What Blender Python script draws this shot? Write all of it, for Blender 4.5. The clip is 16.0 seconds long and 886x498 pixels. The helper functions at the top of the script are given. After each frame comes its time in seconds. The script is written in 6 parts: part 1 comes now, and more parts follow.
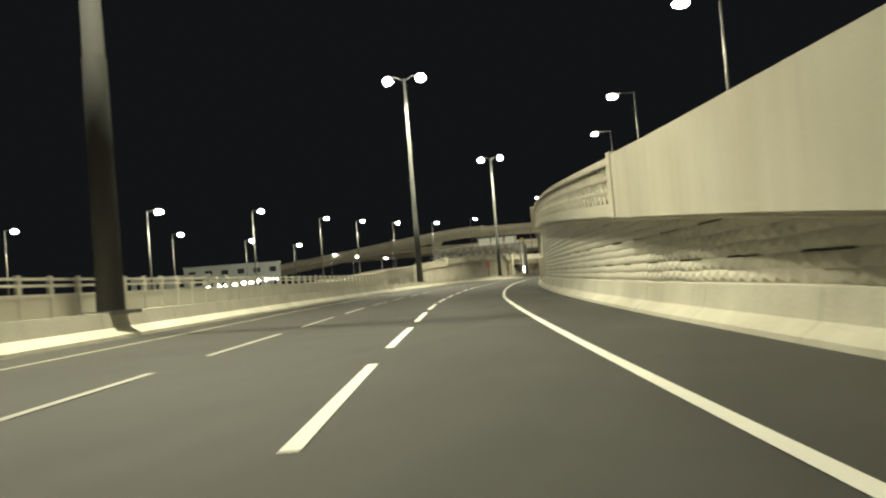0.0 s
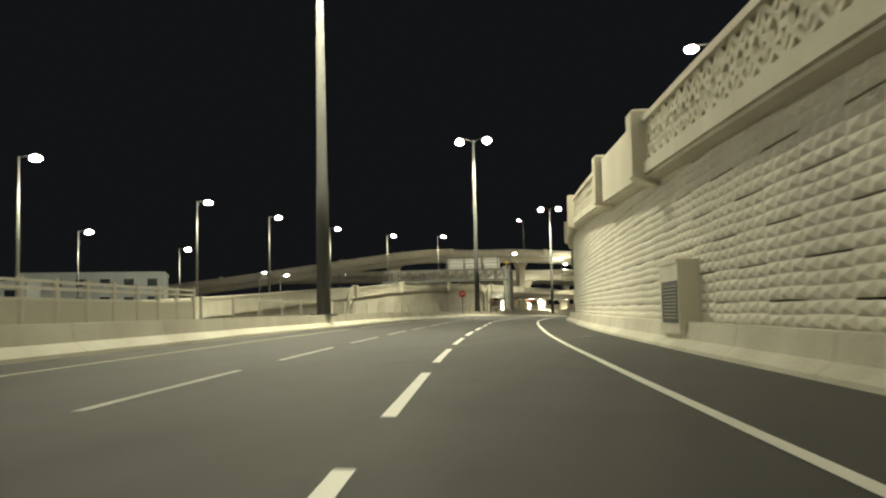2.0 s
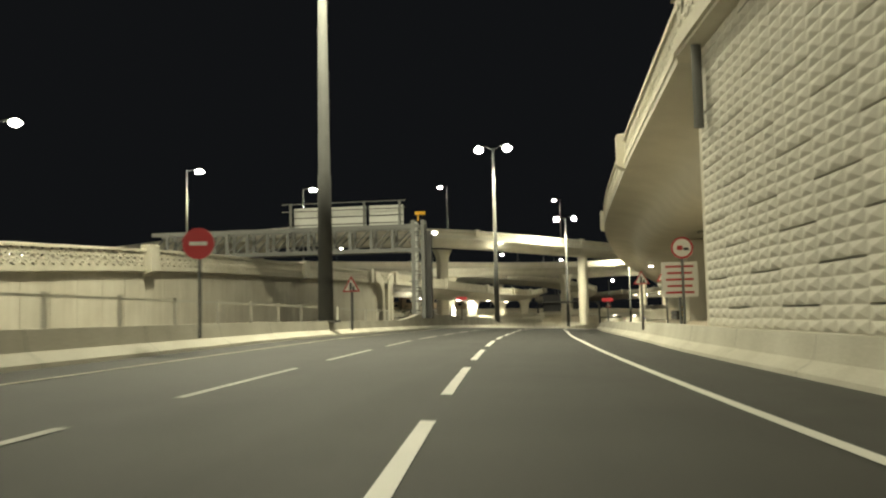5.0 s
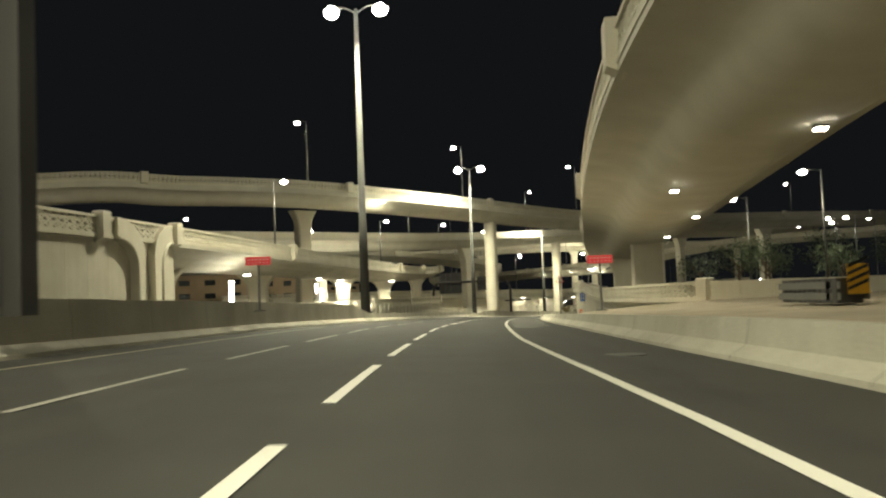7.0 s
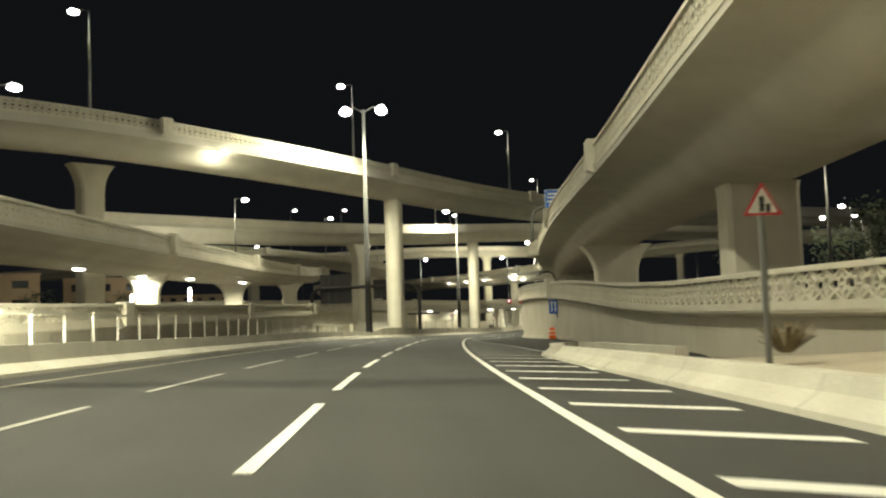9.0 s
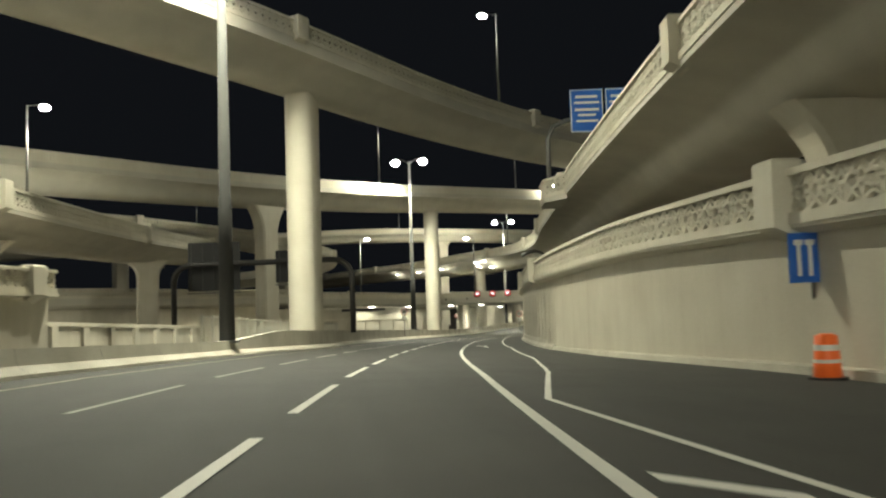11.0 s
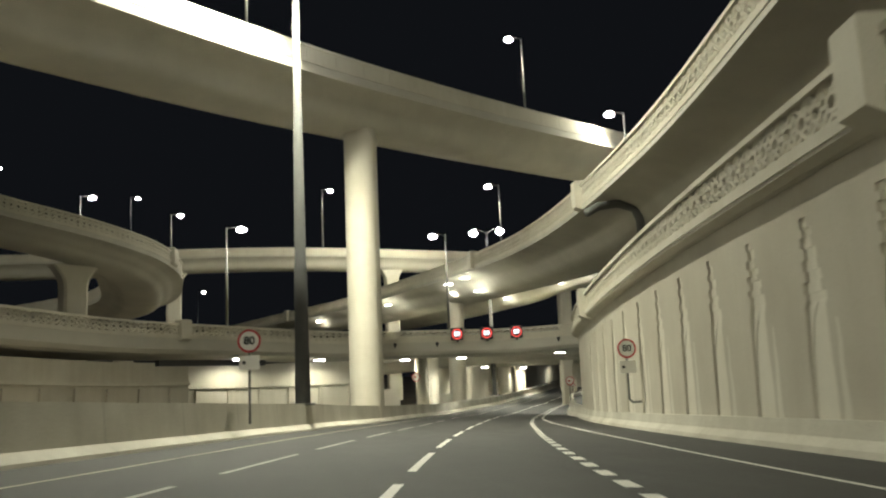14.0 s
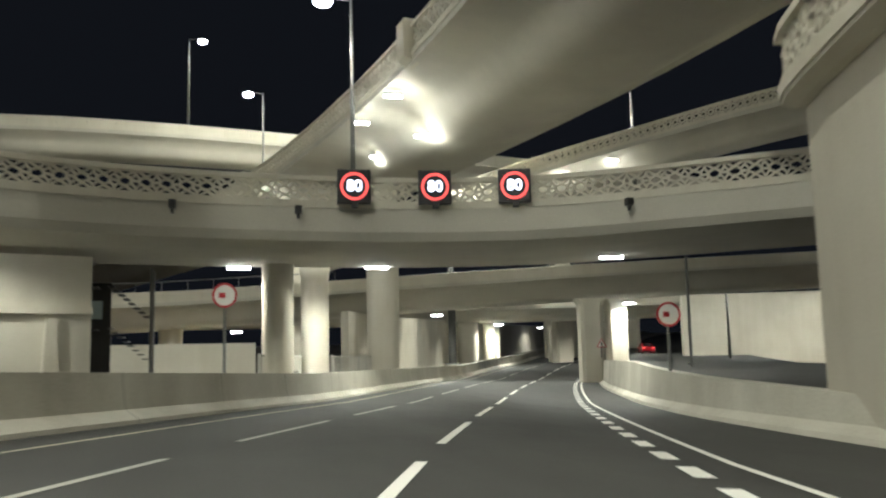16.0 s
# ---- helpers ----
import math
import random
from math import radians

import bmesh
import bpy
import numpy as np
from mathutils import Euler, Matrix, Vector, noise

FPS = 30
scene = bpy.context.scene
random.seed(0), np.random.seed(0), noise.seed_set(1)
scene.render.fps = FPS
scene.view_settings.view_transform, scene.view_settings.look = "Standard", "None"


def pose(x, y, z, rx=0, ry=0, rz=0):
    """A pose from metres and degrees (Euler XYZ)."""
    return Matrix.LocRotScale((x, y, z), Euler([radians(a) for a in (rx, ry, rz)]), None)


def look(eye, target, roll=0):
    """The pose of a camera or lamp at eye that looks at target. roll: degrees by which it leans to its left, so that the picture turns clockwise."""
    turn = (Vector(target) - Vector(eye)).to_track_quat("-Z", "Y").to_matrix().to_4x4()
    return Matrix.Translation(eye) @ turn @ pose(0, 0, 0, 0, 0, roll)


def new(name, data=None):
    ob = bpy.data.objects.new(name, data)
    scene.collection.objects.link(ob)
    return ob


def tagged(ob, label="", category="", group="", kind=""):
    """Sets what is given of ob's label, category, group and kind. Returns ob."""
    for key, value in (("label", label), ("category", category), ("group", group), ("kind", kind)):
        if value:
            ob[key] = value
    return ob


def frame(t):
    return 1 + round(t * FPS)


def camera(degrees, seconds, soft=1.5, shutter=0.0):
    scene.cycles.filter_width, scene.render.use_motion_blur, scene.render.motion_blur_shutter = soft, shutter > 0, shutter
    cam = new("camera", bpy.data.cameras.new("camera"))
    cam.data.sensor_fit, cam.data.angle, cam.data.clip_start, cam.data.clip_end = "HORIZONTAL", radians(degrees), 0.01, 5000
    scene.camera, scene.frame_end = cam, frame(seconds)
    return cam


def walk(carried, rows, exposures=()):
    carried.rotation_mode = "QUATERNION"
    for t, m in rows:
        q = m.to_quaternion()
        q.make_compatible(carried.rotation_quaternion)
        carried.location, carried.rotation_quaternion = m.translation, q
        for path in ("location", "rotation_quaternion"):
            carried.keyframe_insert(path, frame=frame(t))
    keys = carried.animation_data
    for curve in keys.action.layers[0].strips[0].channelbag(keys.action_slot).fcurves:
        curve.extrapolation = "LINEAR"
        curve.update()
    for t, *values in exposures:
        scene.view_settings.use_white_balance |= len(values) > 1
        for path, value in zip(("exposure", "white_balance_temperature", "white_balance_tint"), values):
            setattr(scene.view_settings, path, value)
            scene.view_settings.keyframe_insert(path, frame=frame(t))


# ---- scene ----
cam = camera(53.8, 16.0, soft=2.2, shutter=0.2)

PATH = [
    (0, (0.0, 0.0, 1.198), (-0.563, 1.918, 1.27), -4.7),
    (0.5, (-4.659, 15.968, 1.166), (-5.198, 17.89, 1.286), -2.7),
    (1, (-9.193, 31.716, 1.177), (-9.722, 33.639, 1.336), -1.6),
    (1.5, (-13.27, 47.653, 1.211), (-13.779, 49.582, 1.357), -1.2),
    (2, (-16.851, 63.379, 1.261), (-17.332, 65.315, 1.405), -1.3),
    (2.5, (-20.058, 78.871, 1.304), (-20.536, 80.807, 1.463), -1.2),
    (3, (-23.092, 94.479, 1.327), (-23.543, 96.422, 1.479), -1.0),
    (3.5, (-25.992, 110.168, 1.358), (-26.4, 112.122, 1.485), -1.2),
    (4, (-28.625, 125.93, 1.394), (-28.998, 127.891, 1.516), -1.5),
    (4.2, (-29.627, 132.128, 1.405), (-29.986, 134.091, 1.532), -1.7),
    (6.3, (-34.602, 195.686, 1.403), (-34.76, 197.672, 1.577), -0.5),
    (6.5, (-34.858, 201.602, 1.365), (-34.987, 203.591, 1.527), -0.9),
    (7, (-35.452, 216.202, 1.258), (-35.509, 218.198, 1.368), -2.2),
    (7.5, (-35.88, 230.908, 1.145), (-35.901, 232.907, 1.221), -3.0),
    (8, (-36.045, 245.467, 1.016), (-36.036, 247.465, 1.094), -2.6),
    (8.5, (-35.825, 260.397, 0.851), (-35.774, 262.394, 0.962), -1.7),
    (9, (-35.167, 275.749, 0.605), (-34.984, 277.736, 0.74), -1.9),
    (9.5, (-34.574, 291.063, 0.316), (-34.32, 293.042, 0.453), -2.6),
    (9.7, (-34.33, 297.182, 0.193), (-34.06, 299.16, 0.318), -2.8),
    (11.8, (-27.5, 359.687, -1.161), (-27.181, 361.656, -1.012), -1.7),
    (11.9, (-27.258, 362.679, -1.253), (-26.948, 364.648, -1.1), -1.6),
    (12, (-27.009, 365.67, -1.346), (-26.703, 367.64, -1.191), -1.7),
    (12.5, (-24.933, 380.607, -1.822), (-24.715, 382.588, -1.647), -2.1),
    (13, (-22.275, 395.619, -2.288), (-21.94, 397.583, -2.111), -2.9),
    (13.5, (-19.275, 410.777, -2.767), (-18.874, 412.723, -2.536), -3.5),
    (14, (-15.958, 426.385, -3.253), (-15.535, 428.316, -2.949), -2.5),
    (14.5, (-12.372, 440.904, -3.696), (-11.951, 442.838, -3.406), -1.7),
    (15, (-8.685, 455.264, -4.098), (-8.244, 457.197, -3.839), -1.3),
    (15.5, (-4.538, 469.892, -4.497), (-4.063, 471.82, -4.253), -1.3),
    (16, (0.0, 484.706, -4.909), (0.508, 486.625, -4.662), -1.4),
]
walk(cam, [(t, look(eye, target, roll)) for t, eye, target, roll in PATH], [(0, 0.52, 6500, 11), (2.5, 0.48, 6500, 12), (4, 0.35, 6500, 12), (6.5, 0.46, 6550, 12), (8.5, 0.4, 6400, 12), (9.2, 0.3, 6350, 12), (12.5, 0.28, 5850, 15), (13.2, 0.4, 5850, 15), (14, 0.25, 5950, 16), (15, 0.28, 5650, 18), (16, 0.42, 5500, 19)])

# ---- night sky, white balance ----
world = bpy.data.worlds.new("night")
world.use_nodes = True
scene.world = world
bg = world.node_tree.nodes["Background"]
bg.inputs[0].default_value = (0.50, 0.56, 0.62, 1)
bg.inputs[1].default_value = 0.0085

# ---- materials ----
def mat(name, base, rough=0.8, metal=0.0, noise_amt=0.15, scale=1.0, bump=0.0, emit=None, power=0.0, fine=18.0, streak=0.0, tint=None, run=(1.6, 1.6, 0.09)):
    m = bpy.data.materials.new(name)
    m.use_nodes = True
    nt = m.node_tree
    b = nt.nodes["Principled BSDF"]
    b.inputs["Roughness"].default_value = rough
    b.inputs["Metallic"].default_value = metal
    b.inputs["Base Color"].default_value = (*base, 1)
    if emit:
        b.inputs["Emission Color"].default_value = (*emit, 1)
        b.inputs["Emission Strength"].default_value = power
    if noise_amt > 0:
        tc = nt.nodes.new("ShaderNodeTexCoord")
        geo = nt.nodes.new("ShaderNodeNewGeometry")
        big = nt.nodes.new("ShaderNodeTexNoise")
        big.inputs["Scale"].default_value = 0.35 * scale
        big.inputs["Detail"].default_value = 6
        small = nt.nodes.new("ShaderNodeTexNoise")
        small.inputs["Scale"].default_value = fine * scale
        small.inputs["Detail"].default_value = 5
        nt.links.new(geo.outputs["Position"], big.inputs["Vector"])
        nt.links.new(geo.outputs["Position"], small.inputs["Vector"])
        add = nt.nodes.new("ShaderNodeMath")
        add.operation = "ADD"
        nt.links.new(big.outputs[0], add.inputs[0])
        half = nt.nodes.new("ShaderNodeMath")
        half.operation = "MULTIPLY"
        half.inputs[1].default_value = 0.6
        nt.links.new(small.outputs[0], half.inputs[0])
        nt.links.new(half.outputs[0], add.inputs[1])
        last = add
        if streak > 0:
            mp = nt.nodes.new("ShaderNodeMapping")
            mp.inputs["Scale"].default_value = run
            nt.links.new(geo.outputs["Position"], mp.inputs["Vector"])
            st = nt.nodes.new("ShaderNodeTexNoise")
            st.inputs["Scale"].default_value = 1.0
            st.inputs["Detail"].default_value = 4
            nt.links.new(mp.outputs[0], st.inputs["Vector"])
            sm = nt.nodes.new("ShaderNodeMath")
            sm.operation = "MULTIPLY_ADD"
            sm.inputs[1].default_value = streak
            nt.links.new(st.outputs[0], sm.inputs[0])
            nt.links.new(add.outputs[0], sm.inputs[2])
            last = sm
        rp = nt.nodes.new("ShaderNodeMapRange")
        rp.inputs["From Min"].default_value = 0.45 + 0.35 * streak
        rp.inputs["From Max"].default_value = 1.15 + 0.65 * streak
        nt.links.new(last.outputs[0], rp.inputs["Value"])
        mx = nt.nodes.new("ShaderNodeMix")
        mx.data_type = "RGBA"
        lo = [c * (1 - noise_amt) for c in base]
        hi = [min(1, c * (1 + noise_amt)) for c in base]
        if tint:
            lo = [a * t for a, t in zip(lo, tint)]
        mx.inputs[6].default_value = (*lo, 1)
        mx.inputs[7].default_value = (*hi, 1)
        nt.links.new(rp.outputs[0], mx.inputs[0])
        nt.links.new(mx.outputs[2], b.inputs["Base Color"])
        if bump > 0:
            bp = nt.nodes.new("ShaderNodeBump")
            bp.inputs["Strength"].default_value = bump
            bp.inputs["Distance"].default_value = 0.02
            nt.links.new(small.outputs[0], bp.inputs["Height"])
            nt.links.new(bp.outputs[0], b.inputs["Normal"])
    return m


CONC = mat("cream_concrete", (0.60, 0.57, 0.485), 0.85, noise_amt=0.13, bump=0.25, streak=0.5, tint=(1, 0.97, 0.9))
CONC_WALL = mat("stained_wall_concrete", (0.56, 0.53, 0.45), 0.88, noise_amt=0.2, bump=0.3, streak=0.6, tint=(1, 0.96, 0.88))
CONC_BAR = mat("barrier_concrete", (0.50, 0.48, 0.41), 0.85, noise_amt=0.3, bump=0.3, streak=0.25, tint=(1, 0.96, 0.88))
CONC_SOFF = mat("soffit_concrete", (0.52, 0.495, 0.42), 0.8, noise_amt=0.14, bump=0.15)
CONC_W = mat("pale_facet_concrete", (0.66, 0.63, 0.54), 0.88, noise_amt=0.12, bump=0.3, streak=0.5, tint=(1, 0.97, 0.92))
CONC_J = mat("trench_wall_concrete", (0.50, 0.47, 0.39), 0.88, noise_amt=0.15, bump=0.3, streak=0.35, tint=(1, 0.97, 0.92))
PANEL = mat("cast_panel_concrete", (0.61, 0.58, 0.50), 0.85, noise_amt=0.14, bump=0.3, streak=0.4)
ASPH = mat("asphalt", (0.039, 0.0375, 0.034), 0.78, noise_amt=0.42, bump=0.5, fine=45, streak=0.9, run=(1.1, 0.025, 1.0))
GRAVEL = mat("sandy_gravel", (0.42, 0.36, 0.27), 0.95, noise_amt=0.25, bump=0.8, fine=9)
EARTH = mat("sandy_ground", (0.22, 0.19, 0.15), 0.95, noise_amt=0.3, bump=0.6, scale=0.4)
PAINT = mat("white_road_paint", (0.80, 0.78, 0.72), 0.6, noise_amt=0.12, fine=30)
# darker than PAINT to mimic dashes lying outside the headlights' reach
DIM_PAINT = mat("dim_road_paint", (0.40, 0.385, 0.34), 0.65, noise_amt=0.3, fine=30)
YELLOW = mat("yellow_road_paint", (0.50, 0.45, 0.33), 0.6, noise_amt=0.15, fine=30)
STEEL = mat("galvanised_steel", (0.17, 0.17, 0.16), 0.55, 0.3, noise_amt=0.12, scale=2)
MAST = mat("weathered_mast_steel", (0.055, 0.055, 0.052), 0.85, 0.0, noise_amt=0.2, scale=2)
DARK = mat("dark_painted_steel", (0.045, 0.043, 0.042), 0.5, 0.2, noise_amt=0.2)
SIGNBACK = mat("sign_back_aluminium", (0.62, 0.62, 0.58), 0.5, 0.3, noise_amt=0.08)
LENS = mat("lamp_lens", (0.9, 0.9, 0.85), 0.3, noise_amt=0, emit=(1.0, 1.0, 0.82), power=60)
# faint emission added so that the plain sign face glows red
RED = mat("glowing_red_sign_face", (0.62, 0.04, 0.05), 0.4, noise_amt=0.05, emit=(0.8, 0.05, 0.06), power=0.25)
WHITE = mat("white_sign_face", (0.82, 0.82, 0.80), 0.4, noise_amt=0.04)
BLUE = mat("blue_sign_face", (0.02, 0.12, 0.5), 0.4, noise_amt=0.05)
BLACK = mat("black_paint", (0.02, 0.02, 0.02), 0.5, noise_amt=0.05)


# ---- mesh helpers ----
def solid(name, verts, faces, m, parent=None, label="", smooth=False):
    me = bpy.data.meshes.new(name)
    me.from_pydata([tuple(map(float, v)) for v in verts], [], faces)
    if m:
        me.materials.append(m)
    if smooth:
        me.polygons.foreach_set("use_smooth", [True] * len(me.polygons))
    me.update()
    ob = new(name, me)
    if parent:
        ob.parent = parent
    if label:
        ob["label"] = label
    return ob


def thing(name, label, category, group="", kind="", at=(0, 0, 0)):
    e = new(name)
    e.empty_display_size = 0.5
    e.location = at
    bpy.context.view_layer.update()
    return tagged(e, label, category, group, kind)


def fixed(ob):
    """Parts are modelled in world space; keep them there under a placed parent."""
    if ob.parent:
        ob.matrix_parent_inverse = Matrix.Translation(ob.parent.location).inverted()
    return ob


def boxmesh(c, size, rz=0.0):
    x, y, z = [s / 2 for s in size]
    co, si = math.cos(rz), math.sin(rz)
    v = []
    for dz in (-z, z):
        for dx, dy in ((-x, -y), (x, -y), (x, y), (-x, y)):
            v.append((c[0] + dx * co - dy * si, c[1] + dx * si + dy * co, c[2] + dz))
    f = [(3, 2, 1, 0), (4, 5, 6, 7), (0, 1, 5, 4), (1, 2, 6, 5), (2, 3, 7, 6), (3, 0, 4, 7)]
    return v, f


class Mesh:
    """Collects shells into one mesh."""

    def __init__(self):
        self.v, self.f = [], []

    def add(self, v, f):
        n = len(self.v)
        self.v += list(v)
        self.f += [tuple(i + n for i in q) for q in f]
        return self

    def box(self, c, size, rz=0.0):
        return self.add(*boxmesh(c, size, rz))

    def tube(self, pts, r, n=10, caps=True):
        pts = [Vector(p) for p in pts]
        rs = r if isinstance(r, (list, tuple)) else [r] * len(pts)
        v, f = [], []
        ref = None
        for i, p in enumerate(pts):
            d = (pts[min(i + 1, len(pts) - 1)] - pts[max(i - 1, 0)]).normalized()
            a = d.orthogonal().normalized() if ref is None else (ref - d * ref.dot(d)).normalized()
            ref = a
            b = d.cross(a)
            for k in range(n):
                t = 2 * math.pi * k / n
                v.append(p + rs[i] * (a * math.cos(t) + b * math.sin(t)))
        for i in range(len(pts) - 1):
            for k in range(n):
                f.append((i * n + k, i * n + (k + 1) % n, (i + 1) * n + (k + 1) % n, (i + 1) * n + k))
        if caps:
            f.append(tuple(range(n))[::-1])
            f.append(tuple((len(pts) - 1) * n + k for k in range(n)))
        return self.add(v, f)

    def make(self, name, m, parent=None, label="", smooth=False):
        return fixed(solid(name, self.v, self.f, m, parent, label, smooth))


def spline(pts, step=3.0):
    """A smooth line through the points, at even steps."""
    K = np.array(pts, float)
    Km = np.vstack([2 * K[0] - K[1], K, 2 * K[-1] - K[-2]])
    out = []
    for i in range(len(K) - 1):
        p0, p1, p2, p3 = Km[i : i + 4]
        n = max(2, int(np.linalg.norm(p2 - p1) / step) + 1)
        for f in np.arange(n) / n:
            out.append(0.5 * (2 * p1 + (p2 - p0) * f + (2 * p0 - 5 * p1 + 4 * p2 - p3) * f * f + (3 * p1 - p0 - 3 * p2 + p3) * f**3))
    out.append(K[-1])
    return np.array(out)


def normals(P):
    d = np.gradient(P[:, :2], axis=0)
    d /= np.linalg.norm(d, axis=1)[:, None]
    return np.c_[d[:, 1], -d[:, 0]], d


def sweep(P, prof, closed=True, caps=True):
    """A profile of (across, up) swept along P; across is to the right of the way. prof may be a list per point."""
    N, _ = normals(P)
    per = isinstance(prof[0][0], (list, tuple))
    v, f = [], []
    n = len(prof[0]) if per else len(prof)
    for i, p in enumerate(P):
        for a, z in prof[i] if per else prof:
            v.append((p[0] + N[i, 0] * a, p[1] + N[i, 1] * a, p[2] + z))
    m = n if closed else n - 1
    for i in range(len(P) - 1):
        for k in range(m):
            a, b = i * n + k, i * n + (k + 1) % n
            f.append((a, a + n, b + n, b))
    if caps and closed:
        f.append(tuple(range(n)))
        f.append(tuple((len(P) - 1) * n + k for k in range(n))[::-1])
    return v, f


# ---- the road's line ----
ROAD = [33.32139973, -90.43636273, 82.79395624, 69.22485835, -116.0164182, -1.40646327]
LEVEL = [(-400, 0), (0, -0.03), (25, -0.015), (45, 0.035), (65, 0.065), (75, 0.1), (110, 0.17), (140, 0.25), (195, 0.22), (231, -0.02), (260, -0.35), (291, -0.9), (360, -2.38), (411, -3.97), (485, -6.1), (520, -6.9), (560, -7.1), (600, -6.2), (640, -4.5), (700, -1.6), (760, 0.6), (820, 1.2), (3000, 1.2)]
CROSS = 0.028


def xref(u):
    uu = min(max(u, 0), 500)
    s = np.polyval(np.polyder(ROAD), uu / 400) / 400
    e = u - uu
    return float(np.polyval(ROAD, uu / 400) + s * e + (0.00085 * e * e if e > 0 else 0))


def zroad(u):
    return float(np.interp(u, [a for a, _ in LEVEL], [b for _, b in LEVEL]))


def road(u, off, up=0.0, flat=False):
    s = xref(u + 0.5) - xref(u - 0.5)
    n = math.hypot(1, s)
    z = zroad(u) + (0 if flat else CROSS * (1.2 - off)) + up
    return np.array([xref(u) + off / n, u - off * s / n, z])


def lane(u0, u1, off, step=3.0, up=0.0):
    n = max(2, int((u1 - u0) / step) + 1)
    return np.array([road(u, off(u) if callable(off) else off, up) for u in np.linspace(u0, u1, n)])


def ribbon(a, b):
    """A strip between two lines with the same number of points."""
    n = len(a)
    v = [tuple(p) for p in a] + [tuple(p) for p in b]
    return v, [(i, n + i, n + i + 1, i + 1) for i in range(n - 1)]


# ---- ground and carriageway ----
xs = [-2500, -900, -400, -220, -150, -110, -80, -55, -35, -15, 0, 15, 35, 60, 100, 160, 260, 600, 2500]
ys = [-2500, -700, -200] + list(range(-80, 920, 20)) + [1200, 1800, 3000]
gv = [(x, y, zroad(y) - 0.75) for y in ys for x in xs]
gf = [(j * len(xs) + i, j * len(xs) + i + 1, (j + 1) * len(xs) + i + 1, (j + 1) * len(xs) + i) for j in range(len(ys) - 1) for i in range(len(xs) - 1)]
tagged(solid("ground", gv, gf, EARTH), "flat sandy ground around the interchange", "ground", kind="structure")


def right_edge(u):
    return float(np.interp(u, [-80, 250, 285, 315, 330, 345, 358, 380, 400, 430, 460, 500, 560, 800], [7.2, 7.2, 7.2, 13.8, 14.0, 13.6, 12.9, 11.2, 10.0, 9.9, 9.4, 8.4, 8.4, 8.4]))


tagged(solid("road", *ribbon(lane(-80, 800, -9.2), lane(-80, 800, right_edge)), ASPH), "dark grey asphalt carriageway with lane markings", "road", kind="structure")
tagged(solid("opposite_road", *ribbon(lane(-80, 800, -24.0, up=-0.45), lane(-80, 800, -10.2, up=-0.05)), ASPH), "dark asphalt carriageway beyond the median barrier", "road", kind="structure")


def line_marks(name, label, u0, u1, off, width, m=None):
    ms = Mesh().add(*ribbon(lane(u0, u1, lambda u: off(u) - width / 2, 3.0, 0.012), lane(u0, u1, lambda u: off(u) + width / 2, 3.0, 0.012)))
    return tagged(ms.make(name, m or PAINT), label, "road marking", kind="structure")


def wander(u):
    """How far the painted lines stray from the ideal line."""
    return float(np.interp(u, [22, 42, 60, 75, 107, 120, 138, 175, 213, 241, 270, 284, 303, 384, 446, 472, 499, 530], [0.04, -0.14, -0.1, 0, 0.06, 0.1, -0.24, -0.05, 0.1, 0, -0.12, 0.05, -0.1, -0.06, -0.03, -0.05, -0.35, -0.3]))


def dashes(name, label, off, width, shift, m):
    """Dashes every 9.5 m; the fitted shift varies slowly along the road."""
    ms = Mesh()
    for k in range(-7, 81):
        c = 9.5 * k + float(np.interp(9.5 * k + 10, [a for a, _ in shift], [b for _, b in shift]))
        ms.add(*ribbon(lane(c - 3.25, c + 3.25, lambda u: off + wander(u) - width / 2, 2.0, 0.012), lane(c - 3.25, c + 3.25, lambda u: off + wander(u) + width / 2, 2.0, 0.012)))
    return tagged(ms.make(name, m), label, "road marking", kind="structure")


dashes("lane_line_middle", "white dashed lane line on asphalt", 0.0, 0.17, ((57, 9.2), (95, 9.4), (135, 10.5), (240, 11.5), (290, 11.0), (395, 11.0), (455, 8.7)), PAINT)
dashes("lane_line_left", "grey-white dashed lane line, darkened as if outside the headlights", -3.55, 0.14, ((28, 9.6), (65, 9.4), (124, 10.2), (150, 9.6), (220, 10.7), (305, 10.9), (392, 11.6), (455, 8.6)), DIM_PAINT)
line_marks("edge_line_left", "faded yellow edge line", -60, 780, lambda u: float(np.interp(u, [380, 414, 444, 473, 500, 540], [-7.1, -6.6, -6.3, -6.6, -6.6, -6.5])), 0.11, m=YELLOW)
line_marks("edge_line_right", "solid white edge line", -60, 399, lambda u: float(np.interp(u, [25, 47, 66, 84, 118, 147, 180, 225, 246, 274, 305, 360, 383, 399], [3.5, 3.38, 3.57, 3.78, 3.85, 3.62, 3.8, 4.0, 3.55, 3.53, 3.63, 3.55, 3.45, 3.5])), 0.19)
dots = Mesh()
for u in np.arange(400.5, 560, 2.15):
    o = float(np.interp(u, [400, 420, 442, 469, 497, 520], [3.54, 3.5, 3.4, 3.52, 3.15, 3.1]))
    dots.add(*ribbon(lane(u, u + 1.2, o - 0.13, 2.0, 0.012), lane(u, u + 1.2, o + 0.13, 2.0, 0.012)))
tagged(dots.make("slip_lane_dots", PAINT), "short white dashes between lane and slip lane", "road marking", kind="structure")
line_marks("slip_edge_line", "thin white line along the slip lane's edge", 352, 780, lambda u: float(np.interp(u, [352, 362, 375, 403, 430, 456, 475, 496, 520, 780], [4.2, 5.6, 6.6, 7.2, 6.85, 6.2, 5.3, 3.9, 3.5, 3.5])), 0.13)

